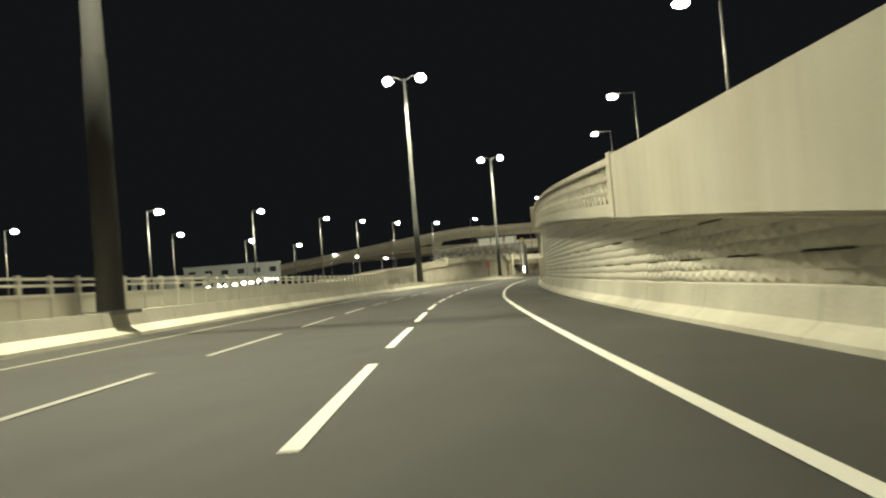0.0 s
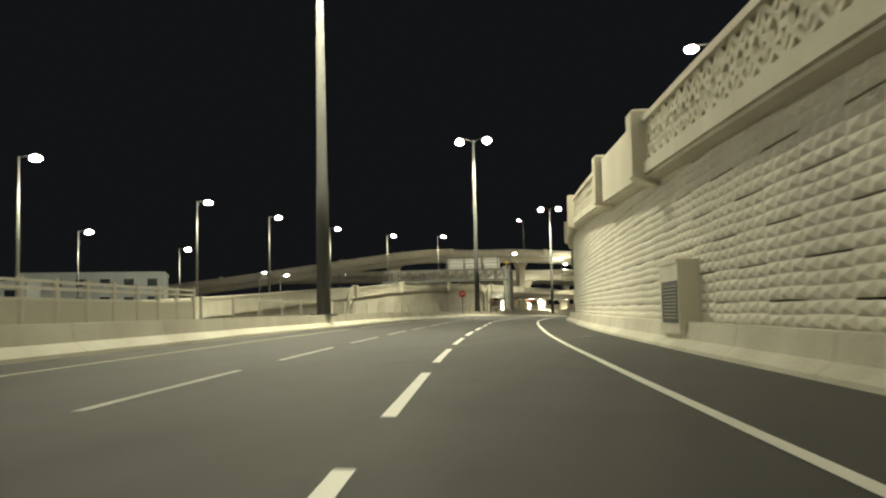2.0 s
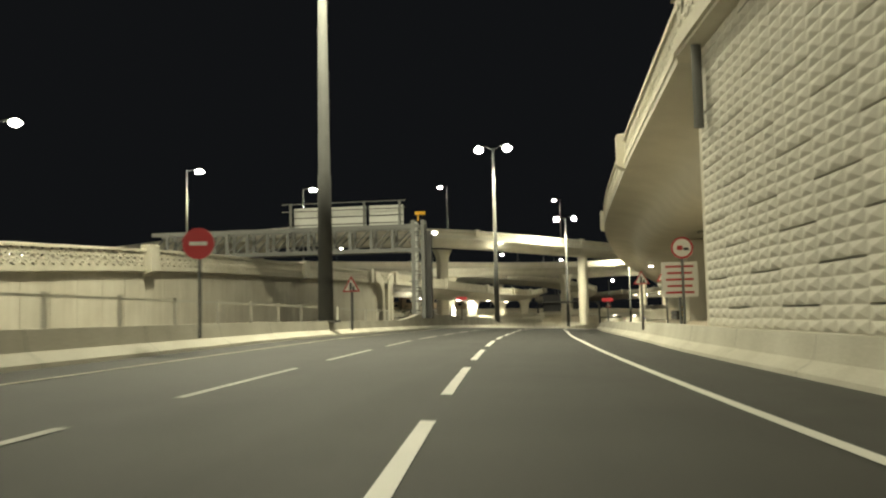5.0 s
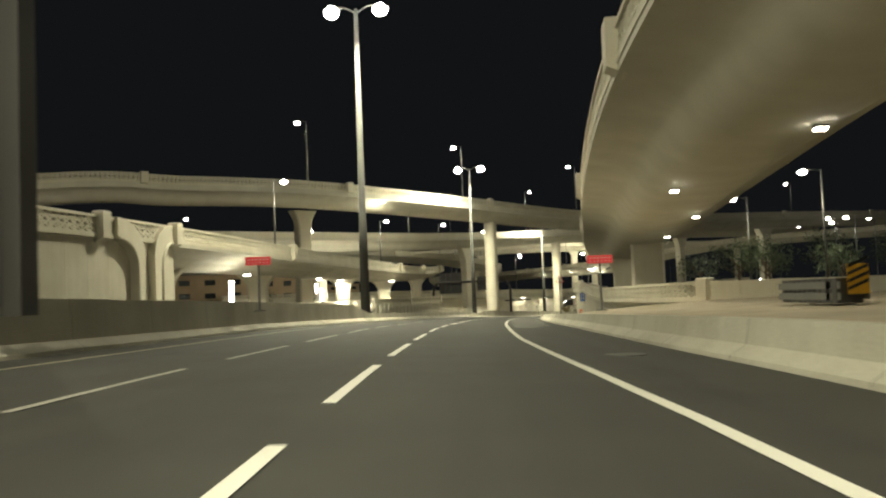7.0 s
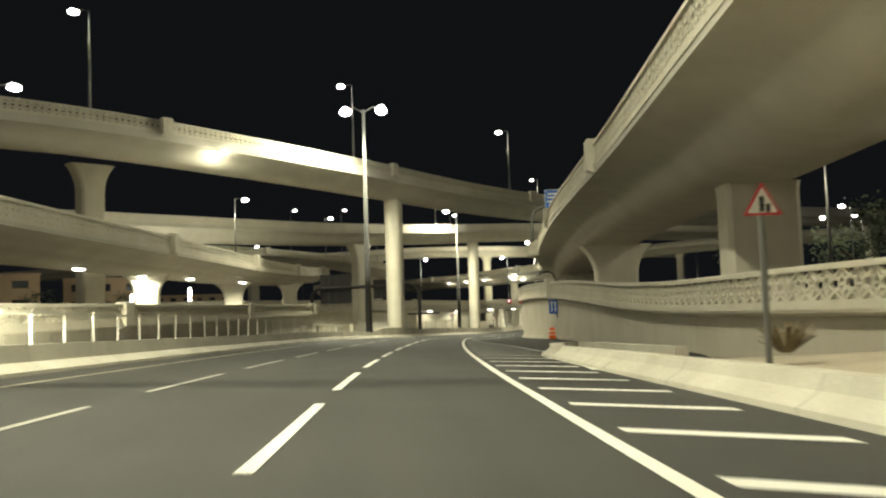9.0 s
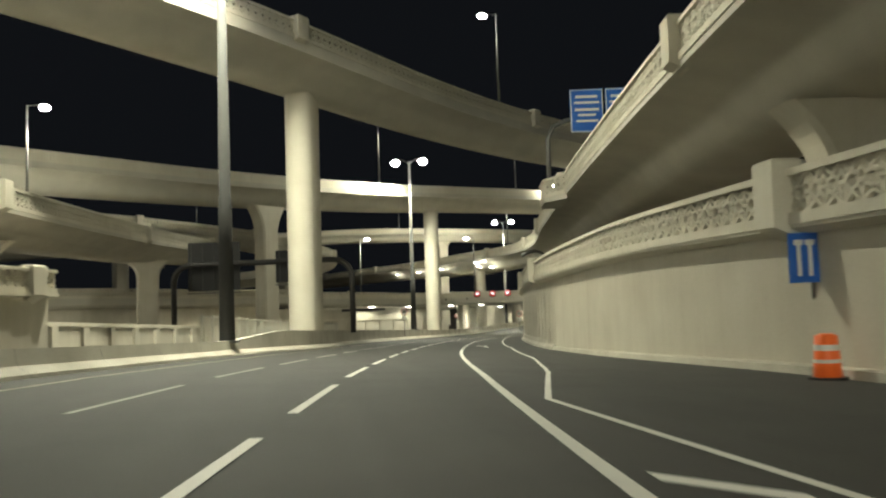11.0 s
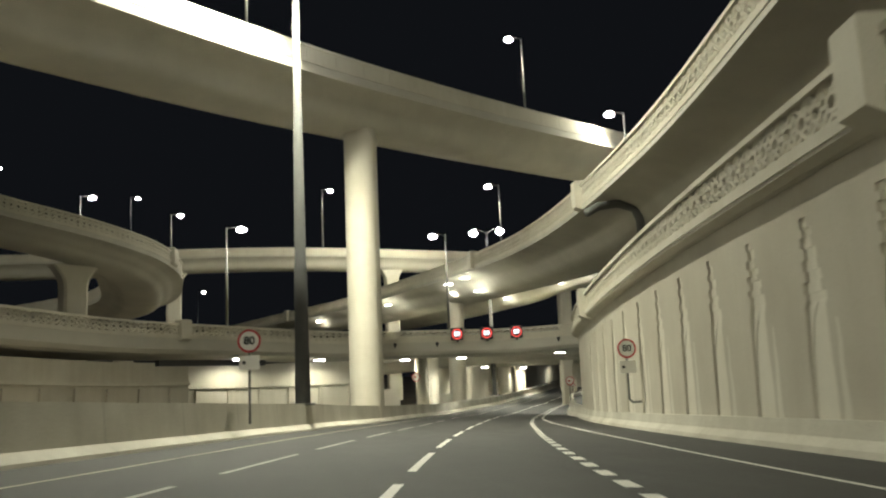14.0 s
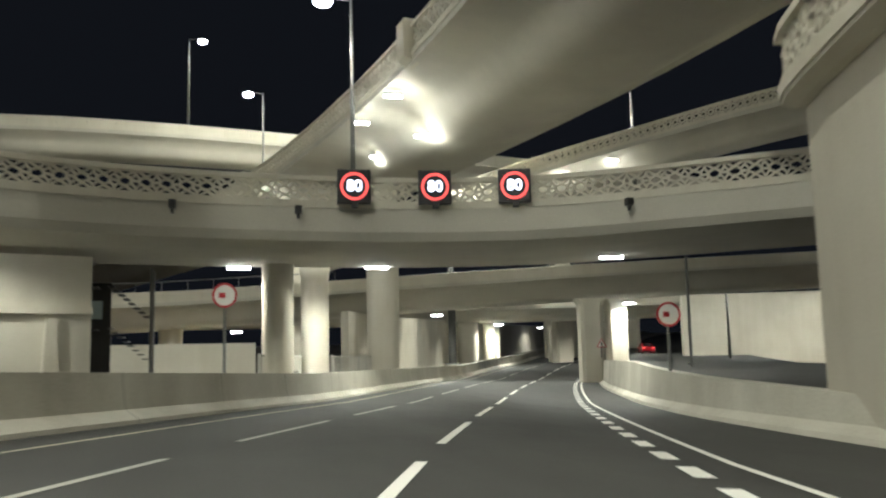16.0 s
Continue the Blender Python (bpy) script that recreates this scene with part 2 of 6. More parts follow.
# ---- median and side barriers ----
def left_height(u):
    return float(np.interp(u, [-80, 226, 236, 288, 296, 386, 398, 478, 500, 800], [0.8, 0.8, 1.45, 1.45, 0.8, 0.8, 1.45, 1.45, 1.2, 1.2]))


Pl = lane(-80, 780, lambda u: float(np.interp(u, [392, 402, 412, 421, 480, 489, 499, 512, 530, 545], [-8.7, -7.75, -7.75, -8.7, -8.7, -8.0, -8.0, -7.9, -7.5, -7.3])), 2.5)
prof = []
for p in Pl:
    h = left_height(p[1])
    prof.append([(0, 0), (-0.02, 0.1), (-0.36, 0.33), (-0.45, h), (-0.95, h), (-1.1, 0.3), (-1.45, 0), (-1.45, -0.6), (0, -0.6)])
tagged(solid("median_barrier", *sweep(Pl, prof), CONC_BAR), "pale concrete median barrier with a sloped foot", "barrier", kind="structure")
Pr = lane(-80, 312, lambda u: float(np.interp(u, [-80, 20, 60, 95, 120, 140, 160, 186, 210, 250, 290, 312], [6.3, 6.4, 6.6, 6.8, 6.75, 6.57, 6.25, 6.4, 7.0, 6.9, 6.6, 6.4])))
tagged(solid("side_barrier", *sweep(Pr, [[(0, 0), (0.02, 0.1), (0.34, 0.31), (0.44, h), (0.8, h), (0.8, -0.6), (0, -0.6)] for h in np.interp(Pr[:, 1], [-80, 235, 265, 300, 312], [0.82, 0.82, 0.66, 0.5, 0.42])]), CONC_BAR), "pale concrete roadside barrier", "barrier", kind="structure")



# cast joints of the two barriers, every six metres
joints = Mesh()
for u in np.arange(-54, 760, 6.0):
    h, o = left_height(u), float(np.interp(u, [392, 402, 412, 421, 480, 489, 499, 512, 530, 545], [-8.7, -7.75, -7.75, -8.7, -8.7, -8.0, -8.0, -7.9, -7.5, -7.3]))
    pr = [(0.004, 0.0), (-0.015, 0.1), (-0.355, 0.336), (-0.445, h + 0.003), (-0.95, h + 0.003)]
    joints.add([road(u + d, o + a, z) for a, z in pr for d in (-0.014, 0.014)], [(2 * i, 2 * i + 1, 2 * i + 3, 2 * i + 2) for i in range(4)])
for p in [Pr[i] for i in range(2, len(Pr) - 3, 2)]:
    o = float(np.interp(p[1], [-80, 20, 60, 95, 120, 140, 160, 186, 210, 250, 290, 312], [6.3, 6.4, 6.6, 6.8, 6.75, 6.57, 6.25, 6.4, 7.0, 6.9, 6.6, 6.4]))
    h = float(np.interp(p[1], [-80, 235, 265, 300, 312], [0.82, 0.82, 0.66, 0.5, 0.42]))
    joints.add([road(p[1] + d, o - 0.006 + a, z) for a, z in [(0, 0), (0.015, 0.1), (0.335, 0.315), (0.435, h)] for d in (-0.014, 0.014)], [(2 * i, 2 * i + 1, 2 * i + 3, 2 * i + 2) for i in range(3)])
tagged(joints.make("trim", mat("dark_joint", (0.16, 0.15, 0.13), 0.9, noise_amt=0.1)), "thin dark cast joints of the barriers", "joint", kind="structure")

# tyre marks and a patched seam on the asphalt
RUBBER = mat("rubber_mark", (0.037, 0.035, 0.032), 0.85, noise_amt=0.35, fine=30)
skid = Mesh()
for u0, u1, o0, o1, bend in ((114, 134, -2.1, -0.75, 0.0), (369, 384, 1.3, 1.5, -0.12), (369, 384, 1.5, 2.1, 0.05)):
    f = lambda u, d: o0 + (o1 - o0) * (u - u0) / (u1 - u0) + bend * math.sin(math.pi * (u - u0) / (u1 - u0)) + d
    skid.add(*ribbon(lane(u0, u1, lambda u: f(u, -0.08), 2.0, 0.006), lane(u0, u1, lambda u: f(u, 0.08), 2.0, 0.006)))
tagged(skid.make("tyre_marks", RUBBER), "dark tyre marks on the asphalt", "road marking", kind="structure")
# hatched gore between the through lanes and the slip road
gore = Mesh()
for k, u in enumerate(np.arange(262.0, 346.0, 3.4)):
    o1 = float(np.interp(u, [262, 268, 300, 312, 322, 346], [5.0, 6.0, 6.2, 6.6, 7.2, 4.6]))
    gore.add(*ribbon(lane(u, u + 0.45, 3.9, 1, 0.012), lane(u - 1.1, u - 0.65, o1, 1, 0.012)))
tagged(gore.make("gore_hatching", PAINT), "white hatching painted on the gore", "road marking", kind="structure")
line_marks("gore_line", "white line beside the slip road", 300, 352, lambda u: float(np.interp(u, [300, 315, 330, 352], [6.4, 7.4, 6.6, 4.2])), 0.15)
arrow = Mesh()
av = [road(u, o, 0.012) for u, o in ((406.8, 5.5), (406.8, 5.25), (413.2, 5.0), (413.4, 5.25), (415.4, 4.3), (412.6, 4.55), (412.9, 4.8))]
arrow.add(av, [(0, 1, 2, 3), (4, 5, 6, 3)][:1] + [(3, 2, 6, 5, 4)])
tagged(arrow.make("lane_arrow", PAINT), "white merge arrow painted on the slip lane", "road marking", kind="structure")
for u, o, r in ((58, 5.2, 0.5), (41.5, 5.4, 0.5), (101, 5.3, 0.45), (222, 5.4, 0.5), (236, 5.3, 0.5)):
    c = road(u, o, 0.01)
    tagged(Mesh().tube([c - np.array((0, 0, 0.05)), c], r, 18).make("manhole_cover", DARK), "round dark manhole cover set in the asphalt", "manhole cover")


# ---- parapets with a cast lattice ----
def along(P):
    s = np.r_[0, np.cumsum(np.linalg.norm(np.diff(P, axis=0), axis=1))]
    N, D = normals(P)

    def at(q, a=0.0, z=0.0):
        i = int(np.clip(np.searchsorted(s, q) - 1, 0, len(s) - 2))
        f = (q - s[i]) / (s[i + 1] - s[i])
        p = P[i] + f * (P[i + 1] - P[i])
        n = N[i] + f * (N[i + 1] - N[i])
        return np.array((p[0] + n[0] * a, p[1] + n[1] * a, p[2] + z))

    return s[-1], at


H6 = [(0.5, 0.74), (0.8, 0.6), (0.8, 0.4), (0.5, 0.26), (0.2, 0.4), (0.2, 0.6)]
BARS = [(H6[k], H6[(k + 1) % 6]) for k in range(6)] + [((0.8, 0.5), (1.2, 0.5)), ((0.5, 0.74), (0.08, 1)), ((0.5, 0.74), (0.92, 1)), ((0.8, 0.6), (1.0, 0.84)), ((0.2, 0.6), (0, 0.84)), ((0, 0.84), (0, 1)), ((0.5, 0.26), (0.08, 0)), ((0.5, 0.26), (0.92, 0)), ((0.8, 0.4), (1.0, 0.16)), ((0.2, 0.4), (0, 0.16)), ((0, 0.16), (0, 0))]


def lattice(at, q0, q1, z0, z1, sgn, cell=None, thick=0.13, wid=0.1):
    """Bars of the pattern between two lengths along a parapet, as one shell set."""
    h = z1 - z0
    n = max(1, round((q1 - q0) / (cell or h * 0.75)))
    w = (q1 - q0) / n
    ms = Mesh()
    b = wid / 2
    for k in range(n):
        for (x0, y0), (x1, y1) in BARS:
            if k == n - 1 and x1 > 1.0:
                x1 = 1.0
            j0, j1, j2, j3 = [random.uniform(-0.035, 0.035) for _ in range(4)]
            a0, b0 = q0 + (k + x0 + j0) * w, z0 + min(1, max(0, y0 + j1)) * h
            a1, b1 = q0 + (k + x1 + j2) * w, z0 + min(1, max(0, y1 + j3)) * h
            L = math.hypot(a1 - a0, b1 - b0) or 1
            tx, tz = (a1 - a0) / L, (b1 - b0) / L
            v = []
            for d in (0.0, sgn * thick):
                for (ca, cb), e, g in (((a0, b0), -1, -1), ((a1, b1), 1, -1), ((a1, b1), 1, 1), ((a0, b0), -1, 1)):
                    v.append(at(ca + tx * e * b * 0.6 - tz * g * b, d + sgn * 0.06, cb + tz * e * b * 0.6 + tx * g * b))
            ms.add(v, [(0, 1, 2, 3), (7, 6, 5, 4), (0, 4, 5, 1), (1, 5, 6, 2), (2, 6, 7, 3), (3, 7, 4, 0)])
    return ms


def parapet(parent, P, sgn, h, bays, posts, rail=0.2, foot=0.26, cell=None, wid=0.1, thick=0.3, proud=0.45, extra=0.3):
    """Rails all along, lattice or plain panels bay by bay, and posts. Lengths run along P; sgn is the side away from the road."""
    total, at = along(P)
    solid("top_rail", *sweep(P, [(-sgn * 0.06, -rail), (-sgn * 0.06, -0.02), (-sgn * 0.03, 0), (sgn * thick, 0), (sgn * thick, -rail)]), CONC, parent)
    solid("bottom_rail", *sweep(P, [(-sgn * 0.06, -h - 0.05), (-sgn * 0.06, -h + foot), (sgn * thick, -h + foot), (sgn * thick, -h - 0.05)]), CONC, parent)
    for q0, q1, kind in bays:
        q0, q1 = max(0, q0), min(total, q1)
        if q1 - q0 < 0.5:
            continue
        if kind == "flush":
            n = max(1, round((q1 - q0) / 3.0))
            for k in range(n):
                a, b = q0 + (q1 - q0) * k / n + 0.01, q0 + (q1 - q0) * (k + 1) / n - 0.01
                v = [at(q, d, z) for d in (-sgn * 0.1, sgn * 0.32) for q, z in ((a, -h - 0.08), (b, -h - 0.08), (b, 0.03), (a, 0.03))]
                Mesh().add(v, [(0, 1, 2, 3), (7, 6, 5, 4), (0, 4, 5, 1), (1, 5, 6, 2), (2, 6, 7, 3), (3, 7, 4, 0)]).make("panel", CONC, parent)
        elif kind == "lattice":
            tagged(lattice(at, q0, q1, -h + foot, -rail, sgn, cell, 0.14, wid).make("lattice_panel", CONC, parent), kind="stuff")
        else:
            n = max(1, round((q1 - q0) / 3.0))
            for k in range(n):
                a, b = q0 + (q1 - q0) * k / n + 0.012, q0 + (q1 - q0) * (k + 1) / n - 0.012
                v = [at(q, d, z) for d in (0.0, sgn * 0.22) for q, z in ((a, -h + foot - 0.02), (b, -h + foot - 0.02), (b, -rail + 0.02), (a, -rail + 0.02))]
                Mesh().add(v, [(0, 1, 2, 3), (7, 6, 5, 4), (0, 4, 5, 1), (1, 5, 6, 2), (2, 6, 7, 3), (3, 7, 4, 0)]).make("panel", CONC, parent)
    for q in posts:
        if 0.6 < q < total - 0.6:
            v = []
            for d, lo in ((-sgn * proud, -h - 0.1), (sgn * (thick + 0.08), -h - 0.45)):
                v += [at(q - 0.6, d, lo), at(q + 0.6, d, lo), at(q + 0.6, d, extra - 0.08), at(q - 0.6, d, extra - 0.08)]
            top = [at(q - 0.52, -sgn * (proud - 0.08), extra), at(q + 0.52, -sgn * (proud - 0.08), extra), at(q + 0.52, sgn * thick, extra), at(q - 0.52, sgn * thick, extra)]
            Mesh().add(v + top, [(0, 1, 2, 3), (7, 6, 5, 4), (0, 4, 5, 1), (1, 5, 6, 2), (3, 7, 4, 0), (3, 2, 9, 8), (2, 6, 10, 9), (6, 7, 11, 10), (7, 3, 8, 11), (8, 9, 10, 11)]).make("post", CONC, parent)


def bays_of(total, posts, kind="lattice", gap=0.6):
    q = [-gap] + sorted(p for p in posts if 0 < p < total) + [total + gap]
    return [(a + gap, b - gap, kind) for a, b in zip(q[:-1], q[1:])]


# ---- viaducts ----
def viaduct(name, label, pts, width, depth=4.2, par=1.25, wing=2.4, fascia=0.35, step=4.0, pitch=38.0, first=10.0, kind="lattice", wid=0.1, bend=True, cell=None, last=1e9):
    """Box-girder bridge along its near edge's top; it reaches to the right of the way for width > 0."""
    P = spline(pts, step)
    s = 1 if width > 0 else -1
    w = abs(width)
    t = thing(name, label, "bridge", kind="structure")
    half = [(0.0, -par - 0.02), (0, -par - fascia), (wing * 0.55, -par - fascia - 0.22), (wing * 0.95, -par - fascia - 0.7), (wing * 1.2, -depth + 0.7), (wing * 1.5, -depth + 0.22), (wing * 2.0, -depth)]
    if not bend:
        half = [(0.0, -par - 0.02), (0, -depth + 0.5), (0.25, -depth + 0.15), (1.0, -depth)]
    if bend:
        half = half[:2] + [(float(a), float(z)) for a, z in spline(half[2:], 0.35)]
    pr = half + [(w - a, z) for a, z in reversed(half)]
    ob = solid("girder", *sweep(P, [(s * a, z) for a, z in pr]), CONC_SOFF, t, smooth=True)
    ob.data.set_sharp_from_angle(angle=math.radians(28))
    total, _ = along(P)
    posts = list(np.arange(first, min(total, last), pitch)) if pitch else []
    parapet(t, P, s, par, bays_of(total, posts, kind), posts, wid=wid, cell=cell)
    far = P.copy()
    N, _ = normals(P)
    far[:, :2] += N * (s * (w - 0.32))
    solid("far_parapet", *sweep(far, [(0, -par - 0.05), (0, 0), (s * 0.32, 0), (s * 0.32, -par - 0.05)]), CONC, t)
    return t, P


B_EDGE = [(-0.4, 21.8, 4.5), (-10.2, 61.5, 6.9), (-18.2, 101.2, 8.5), (-24.4, 140.9, 10.5), (-28.6, 180.5, 11.8), (-29.3, 216.3, 12.1), (-29.2, 250.9, 11.9), (-25.9, 287.8, 11.1), (-21.0, 324.9, 10.8), (-16.0, 362.2, 10.9), (-9.9, 399.5, 10.5), (-2.6, 436.2, 10.3), (5.6, 472.7, 10.7), (10.1, 509.8, 11.5), (7.2, 544.8, 12.2), (-1.2, 579.5, 12.1), (-13.4, 613.8, 12.2), (-26.7, 648.3, 12.0), (-50, 700, 11.5)]
side_viaduct, PB = viaduct("side_viaduct", "cream concrete viaduct with a curved soffit and lattice parapets", B_EDGE[4:], 13.5, 4.3, 1.6, 3.0, first=31.0, pitch=39.8, step=3.0)
# lattice-clad bay that carries the blue signs' pole
PBAY = np.array([(-8.5, 406.4, 10.3), (-8.9, 407.6, 10.3), (-9.6, 409.4, 10.25), (-9.5, 410.4, 10.2), (-8.95, 413.2, 10.15), (-8.7, 414.0, 10.1), (-8.0, 414.4, 10.1), (-6.7, 414.3, 10.1)])
parapet(side_viaduct, PBAY, 1, 1.6, bays_of(along(PBAY)[0], []), [], wid=0.13)
bay_slab = [(x, y, z) for z in (8.2, 8.75) for x, y, _ in PBAY]
n = len(PBAY)
solid("bay_slab", bay_slab, [tuple(range(n)), tuple(range(2 * n - 1, n - 1, -1))] + [(i, n + i, n + (i + 1) % n, (i + 1) % n) for i in range(n)], CONC_SOFF, side_viaduct)
X1 = [(-265, 266, 2.5), (-200, 290, 7.5), (-150, 312, 13.5), (-97.9, 340.2, 21.4), (-80.5, 353.8, 22.2), (-63.5, 368.0, 22.6), (-47.7, 383.4, 22.2), (-32.5, 399.5, 21.6), (-18.1, 416.5, 21.1), (-6.5, 428.2, 20.8), (4.0, 436.6, 20.6), (13.5, 443.6, 20.7), (38, 461, 21.6), (67, 479, 22.6), (115, 503, 23.4), (190, 530, 24)]
viaduct("flyover", "high cream concrete flyover crossing above the road", X1, -8.4, 4.3, 1.4, 1.9, 0.9, wid=0.13)
X2 = [(-150, 360, 17), (-100, 398, 17.5), (-58.6, 437.1, 18.2), (-43.9, 453.1, 18.7), (-28.9, 468.6, 19.5), (-13.6, 484.0, 20.6), (2.3, 497.5, 21.8), (18.9, 509, 22.6), (50, 528, 23.5), (100, 555, 24)]
viaduct("flyover", "high cream concrete flyover with a plain panelled parapet", X2, -9.5, 4.3, 1.3, 1.9, 0.7, kind="plain", pitch=0)
X4 = [(-160, 590, 18), (-90, 580, 20), (-46.6, 581.8, 21.1), (-30.1, 583.5, 21.8), (-13.5, 585.6, 22.4), (3.3, 588.3, 22.5), (20.1, 591.2, 22.3), (37.0, 594.2, 21.9), (90, 604, 21)]
viaduct("flyover", "distant cream concrete flyover with a plain parapet", X4, -9.5, 3.6, 1.2, 1.8, 0.4, kind="plain", pitch=0)
FE = [(-95, 425, 3.6), (-56.3, 458.9, 3.4), (-44.8, 472.7, 3.2), (-34.5, 486.3, 3.3), (-26.4, 499.3, 2.9), (-17.4, 509.8, 2.8), (-7.9, 516.5, 2.5), (2.5, 519.4, 2.5), (11.8, 518.0, 2.4), (19.5, 513.9, 2.6), (32, 504, 2.8), (60, 480, 3)]
viaduct("low_bridge", "low curved concrete bridge with lattice parapet and speed panels", FE, -10, 2.75, 1.25, 1.2, 0.6, 2.0, pitch=37.0, first=35.0, bend=False, wid=0.085, cell=0.75, last=120.0)
EE = [(-49.8, 119.9, 2.7), (-55.6, 153.7, 4.0), (-61.0, 187.7, 5.3), (-62.6, 222.5, 6.9), (-61.9, 258.1, 7.6), (-60.0, 294.3, 8.2), (-56.9, 330.4, 8.3), (-52.4, 366.0, 8.2), (-48.8, 404.0, 8.4), (-45.8, 441.0, 9.2), (-44.0, 465.0, 10.2), (-43.0, 481.0, 10.8)]
EE_END = (-60.35, 288.5, 8.1)
viaduct("left_viaduct", "cream concrete ramp viaduct beside the road", [EE_END] + EE[5:], -11, 3.3, 1.45, 2.0, 0.3, pitch=35.5, first=1.2, wid=0.13)
RING = [(-110, 470, 18), (-70, 482, 17), (-43.5, 502.2, 15.4), (-36.0, 508.3, 14.4), (-29.3, 514.5, 13.3), (-25.0, 521, 12.2), (-24, 530, 11.0), (-28, 545, 10), (-45, 560, 9)]
viaduct("loop_ramp", "curved concrete loop ramp with a lattice parapet", RING, -9, 3.4, 1.3, 1.8, 0.5, 2.5, pitch=24, first=8.0, wid=0.13)
GE = [(-60, 548, -0.6), (-30, 554, 0.0), (-5.4, 557.5, 0.8), (8.4, 558.5, 1.7), (35, 556, 3.2), (70, 548, 4.4)]
viaduct("low_bridge", "low concrete bridge with a pale parapet behind the first", GE, -11, 2.9, 0.85, 1.5, 0.3, 3.0, pitch=0, kind="plain")
IE = [(130, 480, 19), (85, 512, 19), (60, 535, 18.5), (47, 546.3, 17.4), (36, 556, 15.3), (31.9, 559.4, 14.4), (26, 566, 13.1), (19, 588, 12.3), (12, 620, 12.3)]
viaduct("joining_ramp", "concrete ramp with a lattice parapet joining the viaduct from the side", IE, 9, 3.4, 1.3, 1.8, 0.4, 2.5, pitch=0, wid=0.1)
viaduct("low_bridge", "far low concrete bridge over the road", [(-30, 588, 1.5), (20, 590, 1.9), (45, 588, 2.2), (78, 582, 2.6)], -9, 2.6, 0.85, 1.3, 0.3, 3.0, pitch=0, kind="plain")

hatch = mat("dark_hatch_edge", (0.12, 0.11, 0.09), 0.8, noise_amt=0.1)
for x, y in ((-21.9, 229.5), (-19.4, 230.0)):
    t = thing("access_hatch", "square access hatch in the viaduct's soffit", "hatch", at=(x, y, 7.76))
    for dx, dy, w, d in ((0, -0.55, 1.2, 0.06), (0, 0.55, 1.2, 0.06), (-0.57, 0, 0.06, 1.04), (0.57, 0, 0.06, 1.04)):
        Mesh().box((x + dx, y + dy, 7.72), (w, d, 0.1)).make("frame", hatch, t)
    Mesh().box((x, y, 7.735), (1.08, 1.04, 0.06)).make("lid", CONC_SOFF, t)

# ---- ramp wall of cast diamond panels ----
PA = spline([(20.5, -60, 0.3), (6.5, -8, 2.6)] + B_EDGE[:5] + [(-28.95, 186, 11.9)], 3.0)
ramp_wall = thing("ramp_wall", "tall retaining wall of cast diamond panels under a lattice parapet", "retaining wall", kind="structure")
solid("backing", *sweep(PA, [[(0.98, -p[2] - 1), (0.98, -0.4), (1.5, -0.4), (1.5, -p[2] - 1)] for p in PA]), PANEL, ramp_wall)
solid("band", *sweep(PA, [(0.06, -2.16), (0.06, -2.26), (0.4, -2.32), (0.7, -2.32), (0.7, -2.16)]), CONC, ramp_wall)
totA, atA = along(PA)
qs = np.linspace(0, totA, 800)
yq = np.array([atA(q)[1] for q in qs])


def q_at(u):
    return float(np.interp(u, yq, qs))


postsA = [q_at(u) for u in (31, 96.6, 109.2, 134.8, 168.5)]
baysA = [(0, postsA[0] - 0.36, "flush"), (postsA[0] + 0.6, postsA[1] - 0.6, "lattice"), (postsA[1] + 0.6, postsA[2] - 0.6, "flush"), (postsA[2] + 0.6, postsA[3] - 0.6, "lattice"), (postsA[3] + 0.6, postsA[4] - 0.6, "lattice"), (postsA[4] + 0.6, totA, "lattice")]
parapet(ramp_wall, PA, 1, 2.1, baysA, postsA[1:], rail=0.24, foot=0.42, wid=0.17, cell=1.15)

p0, p1 = postsA[0] - 0.35, postsA[0] + 0.35
v = [atA(q, d, z) for d in (-0.16, 0.4) for q, z in ((p0, -2.2), (p1, -2.2), (p1, 0.12), (p0, 0.12))]
Mesh().add(v, [(0, 1, 2, 3), (7, 6, 5, 4), (0, 4, 5, 1), (1, 5, 6, 2), (2, 6, 7, 3), (3, 7, 4, 0)]).make("post", CONC, ramp_wall)

# one panel: a plate with three by six pyramids, open at the back
PW, PH, NX, NZ, DEP = 2.36, 1.74, 3, 6, 0.075
pv, pf = [], []
g = 0.026
for j in range(NZ + 1):
    for i in range(NX + 1):
        pv.append((-PW / 2 + g * 0.25 + (PW - g * 0.5) * i / NX, 0.0, g + (PH - 2 * g) * j / NZ))
for j in range(NZ):
    for i in range(NX):
        a = j * (NX + 1) + i
        b, c, d = a + 1, a + NX + 2, a + NX + 1
        k = len(pv)
        x = (pv[a][0] + pv[b][0]) / 2
        z = pv[a][2] * 0.52 + pv[d][2] * 0.48
        pv.append((x, -DEP, z))
        pf += [(a, b, k), (b, c, k), (c, d, k), (d, a, k)]
rim = [0, NX, (NX + 1) * (NZ + 1) - 1, (NX + 1) * NZ]
k = len(pv)
pv += [(pv[r][0], 0.3, pv[r][2]) for r in rim]
pf += [(rim[0], k, k + 1, rim[1]), (rim[1], k + 1, k + 2, rim[2]), (rim[2], k + 2, k + 3, rim[3]), (rim[3], k + 3, k, rim[0])]
panel_mesh = bpy.data.meshes.new("panel")
panel_mesh.from_pydata(pv, [], pf)
panel_mesh.materials.append(PANEL)
count = 0
rest = Mesh()
q0 = q_at(112.4) % PW
odd0 = int(round((q_at(112.4) - q0) / PW)) % 2
